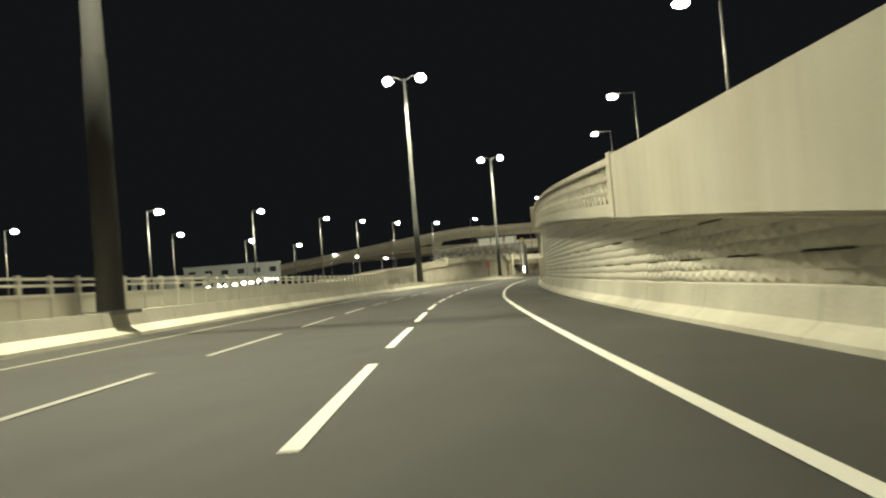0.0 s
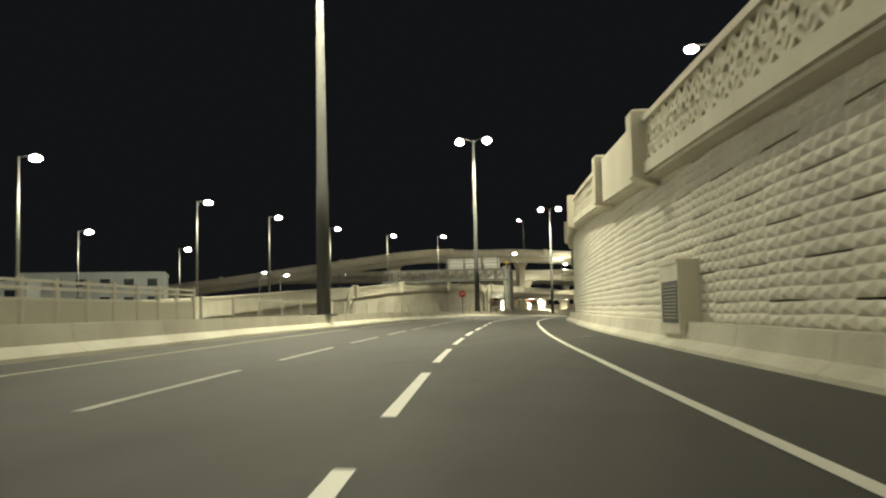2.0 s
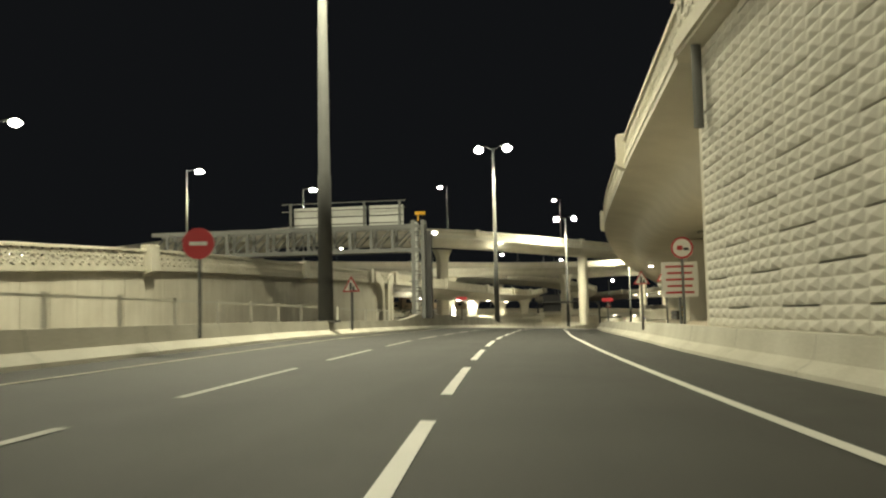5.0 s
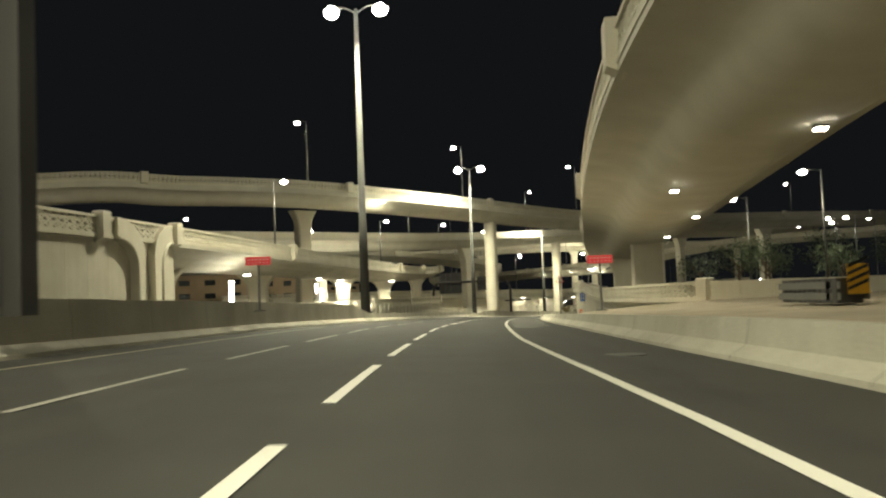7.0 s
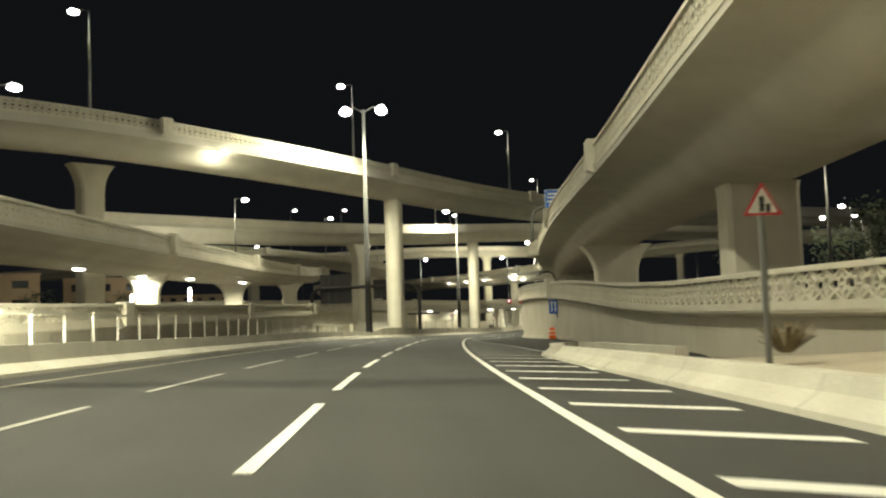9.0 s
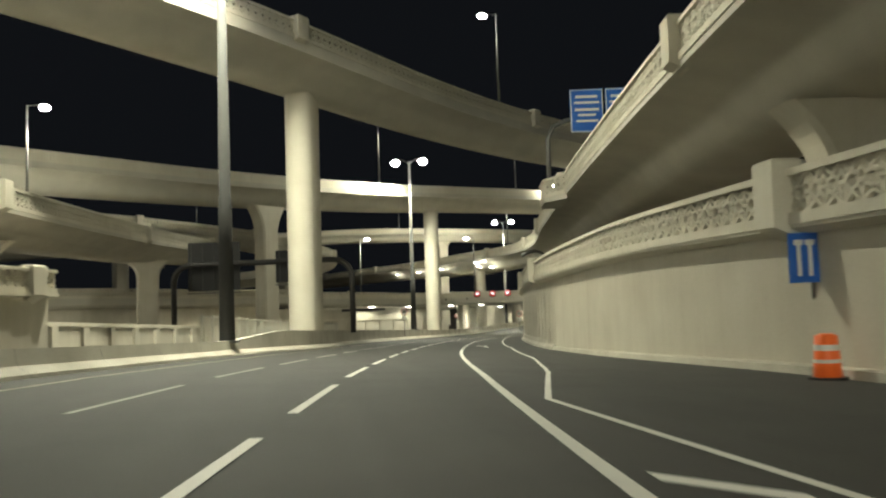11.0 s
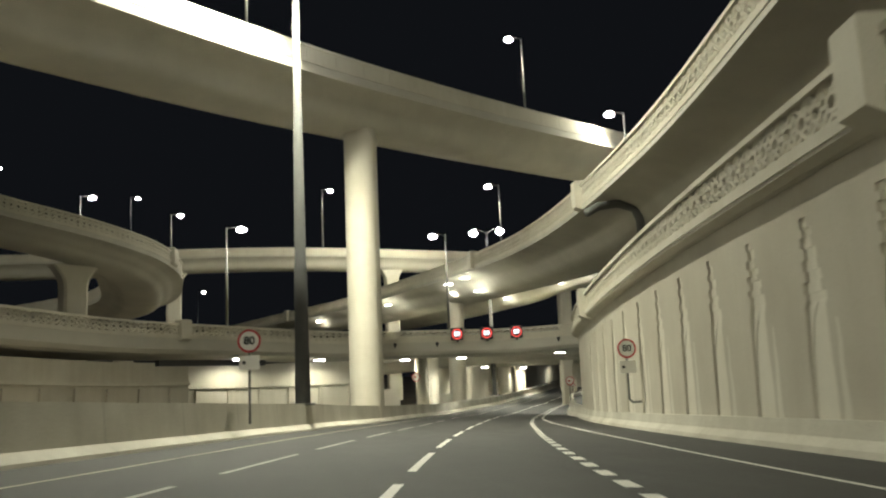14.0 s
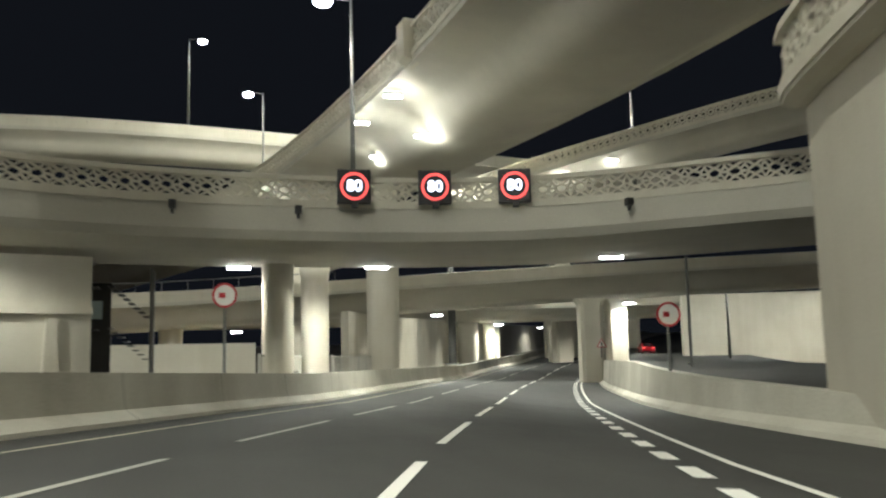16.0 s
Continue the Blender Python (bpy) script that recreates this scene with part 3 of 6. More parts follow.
for row in range(8):
    q = q0 + PW / 2
    while q < totA - PW / 2:
        odd = (int(q / PW) + odd0) % 2
        p, p2 = atA(q, 0.62), atA(q + 0.5, 0.62)
        base = zroad(p[1]) + 0.35 + (row - odd * 0.5) * PH
        if base + 0.05 < p[2] - 2.3:
            rz = math.atan2(p2[1] - p[1], p2[0] - p[0])
            m = Matrix.Translation((p[0], p[1], base)) @ Euler((0, 0, rz + math.pi)).to_matrix().to_4x4()
            if p[1] > 25 and count < 300:
                o = new("panel", panel_mesh)
                o.parent = ramp_wall
                o.matrix_local = m
                count += 1
            else:
                rest.add([m @ Vector(v) for v in pv], pf)
        q += PW
tagged(rest.make("panel_field", PANEL, ramp_wall), kind="stuff")
# service cabinet built against the wall
nb = atA(q_at(92.4), 0.28)
zc = zroad(92.4)
niche = thing("wall_cabinet", "pale concrete wall cabinet with a dark louvred door", "cabinet", at=(nb[0], nb[1], zc))
rzn = math.atan2(*(atA(q_at(93.5)) - atA(q_at(91.3)))[[1, 0]])
Mesh().box((nb[0], nb[1], zc + 1.4), (3.0, 0.66, 2.2), rzn).make("body", CONC, niche)
Mesh().box((nb[0], nb[1], zc + 2.54), (3.1, 0.74, 0.09), rzn).make("cap", CONC, niche)
dn = atA(q_at(92.2), -0.06)
door = Mesh()
for dz in (-0.62, 0.62):
    door.box((dn[0], dn[1], zc + 1.28 + dz), (2.3, 0.05, 0.07), rzn)
for da in (-1.12, 1.12):
    door.box((dn[0] + da * math.cos(rzn), dn[1] + da * math.sin(rzn), zc + 1.28), (0.07, 0.05, 1.3), rzn)
louvre_door = door.make("louvre_door", DARK, niche)
for k in range(11):
    Mesh().box((dn[0], dn[1], zc + 0.73 + 0.11 * k), (2.2, 0.05, 0.07), rzn).make("slat", DARK, louvre_door)
# end of the wall, drain pipe
e = atA(totA - 0.3, 0.9)
Mesh().box((e[0] + 1.5, e[1], 5.0), (3.2, 1.6, 11.5), 0.05).make("end_block", CONC, ramp_wall)
pp = atA(totA - 2.0, 0.35)
Mesh().tube([(pp[0], pp[1], 7.0), (pp[0], pp[1], 10.2)], 0.16, 10).make("drain_pipe", STEEL, ramp_wall)

# ---- trench wall on the slip lane's side ----
J = [road(u, o, r) for u, o, r in ((250, 46, 3.0), (270, 30, 2.9), (287, 18.6, 3.0), (303, 15.0, 3.2), (318, 13.8, 3.4), (330, 13.2, 3.9), (345, 12.4, 4.8), (360, 11.75, 5.5), (376, 10.3, 6.1), (392, 9.4, 6.4), (410, 9.4, 7.1), (426, 9.4, 7.8), (441, 9.2, 8.15), (459, 8.6, 8.6), (474, 7.8, 8.65), (489, 7.1, 8.65), (496, 6.9, 8.65), (502.4, 6.8, 8.65), (503.2, 7.3, 8.65), (503.6, 9.2, 8.65), (503.8, 14.0, 8.65))]
PJ = spline(J, 2.0)
trench_wall = thing("trench_wall", "tall stained concrete trench wall with lattice parapet", "retaining wall", kind="structure")
totJ, atJ = along(PJ)
qj = np.linspace(0, totJ, 900)
yj = np.array([atJ(q)[1] for q in qj])


def qJ(u):
    return float(np.interp(u, yj[: int(0.93 * 900)], qj[: int(0.93 * 900)]))


# cast panels with open joints and a lean backing
solid("backing", *sweep(PJ, [(0.78, -10.4), (0.78, -0.9), (1.5, -0.9), (1.5, -10.4)]), CONC_J, trench_wall)
def plain_panel(q, q1, n=3):
    vv = []
    for d in (0.5, 0.78):
        for zz in (-10.4, -1.5):
            for k in range(n + 1):
                vv.append(atJ(q + 0.004 + (q1 - q - 0.008) * k / n, d, zz))
    m1 = n + 1
    ff = [(k, k + 1, m1 + k + 1, m1 + k) for k in range(n)] + [(2 * m1 + k, 3 * m1 + k, 3 * m1 + k + 1, 2 * m1 + k + 1) for k in range(n)] + [(0, m1, 3 * m1, 2 * m1), (n, 2 * m1 + n, 3 * m1 + n, m1 + n), tuple(m1 + k for k in range(m1)) + tuple(3 * m1 + k for k in reversed(range(m1)))]
    solid("panel", vv, ff, CONC_J, trench_wall)


def relief_panel(q, q1, deep, rr):
    """A cast panel with a sunken facet: a jagged far edge, widening towards the foot, and a tongue inside it."""
    far = q1 - 0.9
    top = -2.55 - rr.uniform(0, 0.15)
    rows = [(-1.5, far - 0.3, far - 0.2, far, 0.0, 0.0), (top, far - 0.3, far - 0.2, far, 0.0, 0.0)]
    z, e = top, far
    jag = [0.0, -0.12, 0.06, -0.1, 0.08, -0.05, 0.12, 0.02]
    for k, o in enumerate(jag):
        w = 0.42 + 0.11 * k + rr.uniform(-0.03, 0.03)
        z1 = z - rr.uniform(0.17, 0.3)
        ef = e + o + rr.uniform(-0.03, 0.03)
        rows += [(z - 0.004, ef - w, ef - w * 0.5, ef, deep * 0.45, deep), (z1, ef - w - 0.05, ef - w * 0.5, ef, deep * 0.45, deep)]
        z = z1
    for zz, lean, w, mid in ((-4.9, 0.16, 1.25, 0.62), (-5.3, 0.18, 1.3, 0.4), (-5.9, 0.2, 1.34, 0.26), (-6.7, 0.2, 1.42, 0.2), (-8.0, 0.26, 1.5, 0.2), (-10.4, 0.34, 1.66, 0.2)):
        rows.append((zz, far + lean - w, far + lean - mid, far + lean, deep * 0.2, deep * (1 if zz > -6 else 0.8)))
    v = []
    for z, a, m, b, dm, dp in rows:
        for qq, d in ((q + 0.004, 0.5), (a, 0.5), (m, 0.5 + dm + (0.5 * (dp - dm) if z > -4.9 else 0.35 * dp)), (m + 0.015, 0.5 + dm + (0.5 * (dp - dm) if z > -4.9 else 0.0)), (b, 0.5 + dp), (b + 0.01, 0.5), (q1 - 0.004, 0.5)):
            v.append(atJ(qq, d, z))
    c = 7
    f = [(r * c + k, (r + 1) * c + k, (r + 1) * c + k + 1, r * c + k + 1) for r in range(len(rows) - 1) for k in range(c - 1)]
    n = len(v)
    v += [atJ(qq, 0.78, zz) for zz in (-1.5, -10.4) for qq in (q + 0.004, q1 - 0.004)]
    f += [(0, c - 1, n + 1, n)]
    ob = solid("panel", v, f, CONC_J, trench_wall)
    # second, paler concrete on the faces of the sunken facet
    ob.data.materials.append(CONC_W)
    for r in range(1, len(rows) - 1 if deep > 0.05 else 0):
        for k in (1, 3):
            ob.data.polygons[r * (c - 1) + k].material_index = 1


q = 0.0
while q < qJ(378) - 5.0:
    plain_panel(q, q + 5.0)
    q += 5.0
rj = random.Random(11)
fars = [219.0 + 4.12 * k for k in range(-20, 8)]
fars = [a for a in fars if a + 0.9 - 4.12 > q]
plain_panel(q, fars[0] + 0.9 - 4.12)
q = fars[0] + 0.9 - 4.12
for k, a in enumerate(fars):
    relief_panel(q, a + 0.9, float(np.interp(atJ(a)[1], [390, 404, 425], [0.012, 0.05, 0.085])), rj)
    q = a + 0.9
while q < totJ - 0.5:
    plain_panel(q, min(q + 5.0, totJ))
    q += 5.0
postsJ = [qJ(u) for u in (285, 358, 406.3, 440.5, 482.3)]
bJ = bays_of(totJ, postsJ)
bJ[0] = (bJ[0][0], bJ[0][1], "plain")
parapet(trench_wall, PJ, 1, 1.45, bJ, postsJ, wid=0.1, cell=0.85)
solid("ledge", *sweep(PJ, [(0.0, -1.48), (0.0, -1.6), (0.3, -1.72), (0.6, -1.75), (0.6, -1.48)]), CONC, trench_wall)
PJb = lane(396, 498, lambda u: float(np.interp(u, [396, 429, 450, 475, 493, 498], [9.55, 9.5, 9.0, 7.9, 7.05, 6.75])))
solid("plinth", *sweep(PJb, [(0, 0), (0.05, 0.15), (0.28, 0.35), (0.36, 0.75), (1.6, 0.8), (1.6, -0.5), (0, -0.5)]), CONC_BAR, trench_wall)
PJk = lane(350, 398, lambda u: float(np.interp(u, [350, 360, 380, 400], [12.5, 11.9, 10.2, 9.55])))
solid("kerb", *sweep(PJk, [(0, 0), (0.02, 0.22), (0.9, 0.3), (0.9, -0.5), (0, -0.5)]), CONC_BAR, trench_wall)
# dust and mineral runs that hang on the relief
wet = mat("pale_mineral_run", (0.62, 0.59, 0.50), 0.9, noise_amt=0.2, streak=0.6)
runs = Mesh()
for k, a in enumerate(fars):
    if atJ(a)[1] < 400:
        continue
    pts, n = [], 8
    for i in range(n):
        z = -5.2 - 3.6 * i / (n - 1)
        w = 0.12 + 0.42 * i / (n - 1) * rj.uniform(0.8, 1.2)
        o = a - 1.62 - 0.1 * i / n + rj.uniform(-0.05, 0.05)
        pts.append((atJ(o - w * 0.5, 0.494, z), atJ(o + w * 0.5, 0.494, z)))
    runs.add([p for ab in pts for p in ab], [(2 * i, 2 * i + 1, 2 * i + 3, 2 * i + 2) for i in range(n - 1)])
tagged(runs.make("mineral_runs", wet, trench_wall, "pale mineral runs on the panels"), kind="stuff")

# gravel slope between the side barrier and the trench wall
ga = lane(186, 310, lambda u: float(np.interp(u, [186, 290, 310], [7.7, 7.3, 7.2])), 4)
ga[:, 2] += np.interp(ga[:, 1], [186, 290, 300, 312], [0.4, 0.4, 0.05, -0.3])
gb = np.array([road(u, o, z, True) for u, o, z in zip(np.linspace(186, 310, len(ga)), np.interp(np.linspace(186, 310, len(ga)), [186, 230, 270, 290, 300, 310], [30, 36, 28, 18.0, 13, 9.0]), np.interp(np.linspace(186, 310, len(ga)), [186, 250, 288, 299, 310], [0.9, 1.3, 1.1, 0.1, -0.4]))])
mid = (ga + gb) / 2 + np.array([(0, 0, z) for z in np.interp(ga[:, 1], [280, 300], [0.12, 0.0])])
n = len(ga)
tagged(solid("gravel_verge", [tuple(p) for p in ga] + [tuple(p) for p in mid] + [tuple(p) for p in gb], [(i, n + i, n + i + 1, i + 1) for i in range(n - 1)] + [(n + i, 2 * n + i, 2 * n + i + 1, n + i + 1) for i in range(n - 1)], GRAVEL), "pale sandy gravel verge beside the slip road", "verge", kind="structure")
nose = Mesh()
nose.add(*sweep(np.array([road(u, o, 0) for u, o in ((309, 6.5), (313, 6.9), (316.5, 8.3), (315, 9.6), (306, 10.8))]), [(0, 0.5), (0, -0.3), (0.5, -0.3), (0.5, 0.5)]))
tagged(nose.make("barrier_nose", CONC_BAR), "rounded concrete nose of the roadside barrier", "barrier", kind="structure")

# barrier beyond the trench wall's end
Pq = lane(497, 760, lambda u: float(np.interp(u, [497, 501, 510, 538, 560, 760], [7.6, 6.9, 5.9, 4.9, 4.7, 4.7])))
tagged(solid("side_barrier", *sweep(Pq, [[(0, 0), (0.05, 0.12), (0.28, 0.3), (0.38, h), (0.8, h), (0.8, -0.6), (0, -0.6)] for h in np.interp(Pq[:, 1], [497, 510, 524], [0.8, 1.2, 1.75])]), CONC_BAR), "pale concrete roadside barrier that rises along the road", "barrier", kind="structure")
SL = lane(500, 760, lambda u: float(np.interp(u, [500, 504, 510, 524, 760], [9.0, 8.2, 7.0, 6.0, 5.4])))
SL[:, 2] += np.interp(SL[:, 1], [500, 512, 526], [0.45, 0.9, 1.4])
tagged(solid("side_road", *ribbon(SL, lane(500, 760, 22, len(SL) and 3.0, up=1.6)), ASPH), "dark asphalt side road above the barrier", "road", kind="structure")
Pw = np.array([(112, 572, -5.6), (80, 577, -5.6), (54.5, 579, -5.6)])
solidw = solid("lit_wall", *sweep(Pw, [(0, -2), (0, 7.5), (0.6, 7.5), (0.6, -2)]), CONC, None)
Pv = np.array([(68, 616, -5.6), (52, 618, -5.6)])
tagged(solid("end_wall", *sweep(Pv, [(0, -2), (0, 6.5), (0.6, 6.5), (0.6, -2)]), CONC_WALL), "pale concrete wall at the side road's end", "retaining wall", kind="structure")
Pa = np.array([(-4.7, 522.0, 0.0), (-14, 518.5, 0.0), (-36, 506, 0.2)])
tagged(solid("abutment", *sweep(Pa, [(0, -9), (0, -0.55), (0.8, -0.55), (0.8, -9)]), CONC), "pale concrete abutment wall under the low bridge", "wall", kind="structure")
tagged(solidw, "tall pale retaining wall beside the side road", "retaining wall", kind="structure")
Pn = np.array([(-11.0, 539.5, -7.6), (-4.0, 540.5, -7.6), (2.6, 541.2, -7.6)])
tagged(solid("back_wall", *sweep(Pn, [(0, -1), (0, 3.9), (-0.5, 3.9), (-0.5, -1)]), CONC), "pale concrete wall behind the low bridge's columns", "wall", kind="structure")
Pt = lane(548, 780, -14.6)
tagged(solid("far_wall", *sweep(Pt, [[(0, -1), (0, h), (-0.6, h), (-0.6, -1)] for h in np.interp(Pt[:, 1], [548, 600, 700, 780], [5.5, 6.0, 4.0, 2.0])]), CONC_WALL), "pale trench wall beyond the low bridges", "retaining wall", kind="structure")

# ---- left side: ramp wall, lower walls ----
PL = spline([(-30, 20, 0.6), (-42, 78, 1.5)] + EE[:5] + [EE_END], 3.0)
left_wall = thing("left_ramp_wall", "stained concrete retaining wall of the far ramp", "retaining wall", kind="structure")
solid("backing", *sweep(PL, [[(-0.5, -p[2] - 1.2), (-0.5, -0.7), (-1.6, -0.7), (-1.6, -p[2] - 1.2)] for p in PL]), CONC_WALL, left_wall)
totL, atL = along(PL)
q = 0.0
while q < totL - 1:
    zt = atL(q)[2]
    v = [atL(qq, d, z) for d in (-0.3, -0.5) for qq, z in ((q + 0.015, -zt - 1.0), (q + 2.98, -zt - 1.0), (q + 2.98, -1.55), (q + 0.015, -1.55))]
    if zt > 1.8:
        Mesh().add(v, [(0, 1, 2, 3), (7, 6, 5, 4), (0, 4, 5, 1), (1, 5, 6, 2), (2, 6, 7, 3), (3, 7, 4, 0)]).make("panel", CONC_WALL, left_wall)
    q += 3.0
pL = [float(np.interp(u, [atL(a)[1] for a in np.linspace(0, totL, 300)], np.linspace(0, totL, 300))) for u in (185.6, 215, 250, 276.4)]
bL = bays_of(totL, pL)
bL[0] = (bL[0][0], bL[0][1], "plain")
parapet(left_wall, PL, -1, 1.5, bL, pL, wid=0.14, cell=1.0)
solid("ledge", *sweep(PL, [(0.0, -1.52), (0.0, -1.62), (-0.45, -1.66), (-0.45, -1.52)]), CONC, left_wall)
# parapet bands that bend down into pilasters where the ramp leaves its wall
def bend(at, q_flat, q_end, span, top, low, wide, foot):
    """A band from the parapet at q_flat that turns down to a pilaster whose outer edge is at q_end."""
    d = 1 if q_end > q_flat else -1
    outer, inner = [], []
    for k in range(13):
        a = math.pi / 2 * k / 12
        outer.append((q_end - d * span * (1 - math.sin(a)), -top * (1 - math.cos(a))))
        inner.append((q_end - d * wide - d * (span - wide) * (1 - math.sin(a)), -1.62 - (low - 1.62) * (1 - math.cos(a))))
    outer.append((q_end, foot))
    inner.append((q_end - d * wide, foot))
    n = len(outer)
    v = [at(q, e, z) for e in (0.3, -0.5) for line in (outer, inner) for q, z in line]
    f = []
    for k in range(n - 1):
        a, b, c, e = k, n + k, 2 * n + k, 3 * n + k
        f += [(a, a + 1, b + 1, b), (c, e, e + 1, c + 1), (a, c, c + 1, a + 1), (b, b + 1, e + 1, e)]
    return v, f + [(0, n, 3 * n, 2 * n)]


def raised(at, q_flat, q_end, span, top, low, wide, foot):
    """The narrow moulding along the inner edge of a bend."""
    d = 1 if q_end > q_flat else -1
    pts = []
    for k in range(13):
        a = math.pi / 2 * k / 12
        pts.append(at(q_end - d * wide - d * (span - wide) * (1 - math.sin(a)), 0.32, -1.5 - (low - 1.62) * (1 - math.cos(a))))
    pts.append(at(q_end - d * (wide - 0.1), 0.32, foot))
    return Mesh().tube(pts, 0.13, 8)


yL = [atL(a)[1] for a in np.linspace(0, totL, 300)]
for u0, u1, sp in ((277.8, 282.9, 4.6), (289.0, 284.7, 3.6), (184.6, 179.6, 3.6)):
    qa, qb = [float(np.interp(u, yL, np.linspace(0, totL, 300))) for u in (u0, u1)]
    ft = -float(atL(qb)[2]) - 0.8
    args = (atL, qa, qb, sp, 2.7 if u0 > 200 else 1.9, 3.6 if u0 > 200 else 3.0, 1.4, ft)
    solid("arched_band", *bend(*args), CONC, left_wall)
    raised(*args).make("moulding", CONC, left_wall, smooth=True)

lit = thing("median_wall", "cream concrete wall with a low lattice parapet beyond the median", "retaining wall", kind="structure")
Pm = lane(284, 372, -13.3, 2.0)
Pm[:, 2] = np.interp(Pm[:, 1], [284, 310, 340, 372], [1.2, 1.3, 1.35, 1.5])
solid("backing", *sweep(Pm, [(-0.35, -6), (-0.35, -0.8), (-1.0, -0.8), (-1.0, -6)]), CONC_WALL, lit)
totM, atM = along(Pm)
for k in range(int(totM / 4)):
    v = [atM(q, d, z) for d in (-0.2, -0.36) for q, z in ((4 * k + 0.02, -6), (4 * k + 3.98, -6), (4 * k + 3.98, -1.15), (4 * k + 0.02, -1.15))]
    Mesh().add(v, [(0, 1, 2, 3), (7, 6, 5, 4), (0, 4, 5, 1), (1, 5, 6, 2), (2, 6, 7, 3), (3, 7, 4, 0)]).make("panel", CONC_WALL, lit)
pM = list(np.arange(10, totM, 26.0))
parapet(lit, Pm, -1, 0.95, bays_of(totM, pM), pM, rail=0.14, foot=0.2, wid=0.09, cell=0.6, extra=0.12, proud=0.2)
solid("ledge", *sweep(Pm, [(0.12, -0.98), (0.12, -1.1), (-0.4, -1.18), (-0.4, -0.98)]), CONC, lit)

for nm, u0, u1, off, h0, h1 in (("low_wall", 372, 402, -16, 1.6, 1.6), ("low_wall", 402, 440, -15.0, 1.6, 1.6)):
    t = thing(nm, "stained concrete wall with shallow buttresses", "wall", kind="structure")
    Pk = lane(u0, u1, off)
    hh = np.linspace(h0, h1, len(Pk))
    solid("backing", *sweep(Pk, [[(0, -1.5), (0, h), (-0.5, h), (-0.5, -1.5)] for h in hh]), CONC_WALL, t)
    solid("coping", *sweep(Pk, [[(0.08, h), (0.08, h + 0.2), (-0.58, h + 0.2), (-0.58, h)] for h in hh]), CONC, t)
    tot, atk = along(Pk)
    for q in np.arange(2, tot, 3.6):
        hq = float(np.interp(q, np.linspace(0, tot, len(hh)), hh))
        v = [atk(q + a, d, z) for d in (0.16, -0.1) for a, z in ((-0.35, -1.4), (0.35, -1.4), (0.35, hq - 0.05), (-0.35, hq - 0.05))]
        Mesh().add(v, [(0, 1, 2, 3), (0, 4, 5, 1), (1, 5, 6, 2), (2, 6, 7, 3), (3, 7, 4, 0)]).make("buttress", CONC_WALL, t)

# wall carrying the low bridge's approach
Pg = spline(FE[:5] + [(-21, 506, 2.85)], 3.0)
tagged(solid("approach_wall", *sweep(Pg, [[(-0.9, -10), (-0.9, h), (-1.8, h), (-1.8, -10)] for h in np.interp(Pg[:, 1], [480, 484], [-2.0, -3.35])]), CONC_WALL), "stained concrete wall under the low bridge's approach", "retaining wall", kind="structure")
wall_trim = thing("pilaster_row", "pale pilasters and ledge on the wall under the low bridge", "wall trim", kind="structure")
solid("ledge", *sweep(Pg, [(-0.9, -5.0), (-0.62, -5.0), (-0.62, -5.25), (-0.9, -5.3)]), CONC, wall_trim)
totG, atG = along(Pg)
for q in np.arange(3.0, totG - 1, 3.4):
    v = [atG(q + a, d, z) for d in (-0.68, -0.95) for a, z in ((-0.45, -9.8), (0.45, -9.8), (0.2, -5.5), (-0.2, -5.5))]
    Mesh().add(v, [(0, 1, 2, 3), (0, 4, 5, 1), (1, 5, 6, 2), (2, 6, 7, 3), (3, 7, 4, 0)]).make("pilaster", CONC_WALL, wall_trim)
totA2, atA2 = along(Pa)
solid("ledge", *sweep(Pa, [(0.0, -2.6), (-0.28, -2.6), (-0.28, -2.85), (0.0, -2.9)]), CONC, wall_trim)
for q in np.arange(1.5, totA2 - 1, 3.4):
    v = [atA2(q + a, d, z) for d in (-0.24, 0.05) for a, z in ((-0.45, -8.8), (0.45, -8.8), (0.2, -3.0), (-0.2, -3.0))]
    Mesh().add(v, [(0, 1, 2, 3), (0, 4, 5, 1), (1, 5, 6, 2), (2, 6, 7, 3), (3, 7, 4, 0)]).make("pilaster", CONC_WALL, wall_trim)
# dark box painted in for the shade of the open gap under the deck
Mesh().box((-19.5, 506.2, -0.62), (12.6, 0.5, 0.5), 0.82).make("bearing_beam", DARK)
tagged(bpy.data.objects["bearing_beam"], "dark strip for the shaded gap under the low bridge's deck", "beam")


# ---- posts-and-rail fences ----
def fence(u0, u1, off, z0, z1, step=2.6, slats=0, ztop=0, thin=0.13):
    t = thing("fence", "pale painted steel fence of posts and rails on the barrier", "fence", "median fences")
    n = int((u1 - u0) / step)
    for k in range(n + 1):
        p = road(u0 + k * step, off, 0, True)
        Mesh().box((p[0], p[1], p[2] + (z0 + z1) / 2), (thin, thin, z1 - z0)).make("post", FENCE, t)
    Pf = np.array([road(u, off, 0, True) for u in np.linspace(u0, u0 + n * step, 2 * n + 1)])
    for z in (z0 + 0.12, z1 - 0.1) + ((ztop, (ztop + z1) / 2) if ztop else ()):
        solid("rail", *sweep(Pf, [(-0.03, z - 0.04), (-0.03, z + 0.04), (0.03, z + 0.04), (0.03, z - 0.04)]), FENCE, t)
    if slats:
        ms = Mesh()
        for k in range(int((u1 - u0) / slats)):
            p = road(u0 + k * slats, off, 0, True)
            zt = ztop or z1 - 0.05
            ms.box((p[0], p[1], p[2] + (z0 + zt) / 2), (0.03, 0.09 if ztop else 0.03, zt - z0 - 0.05))
        tagged(ms.make("slat", FENCE, t), kind="stuff")


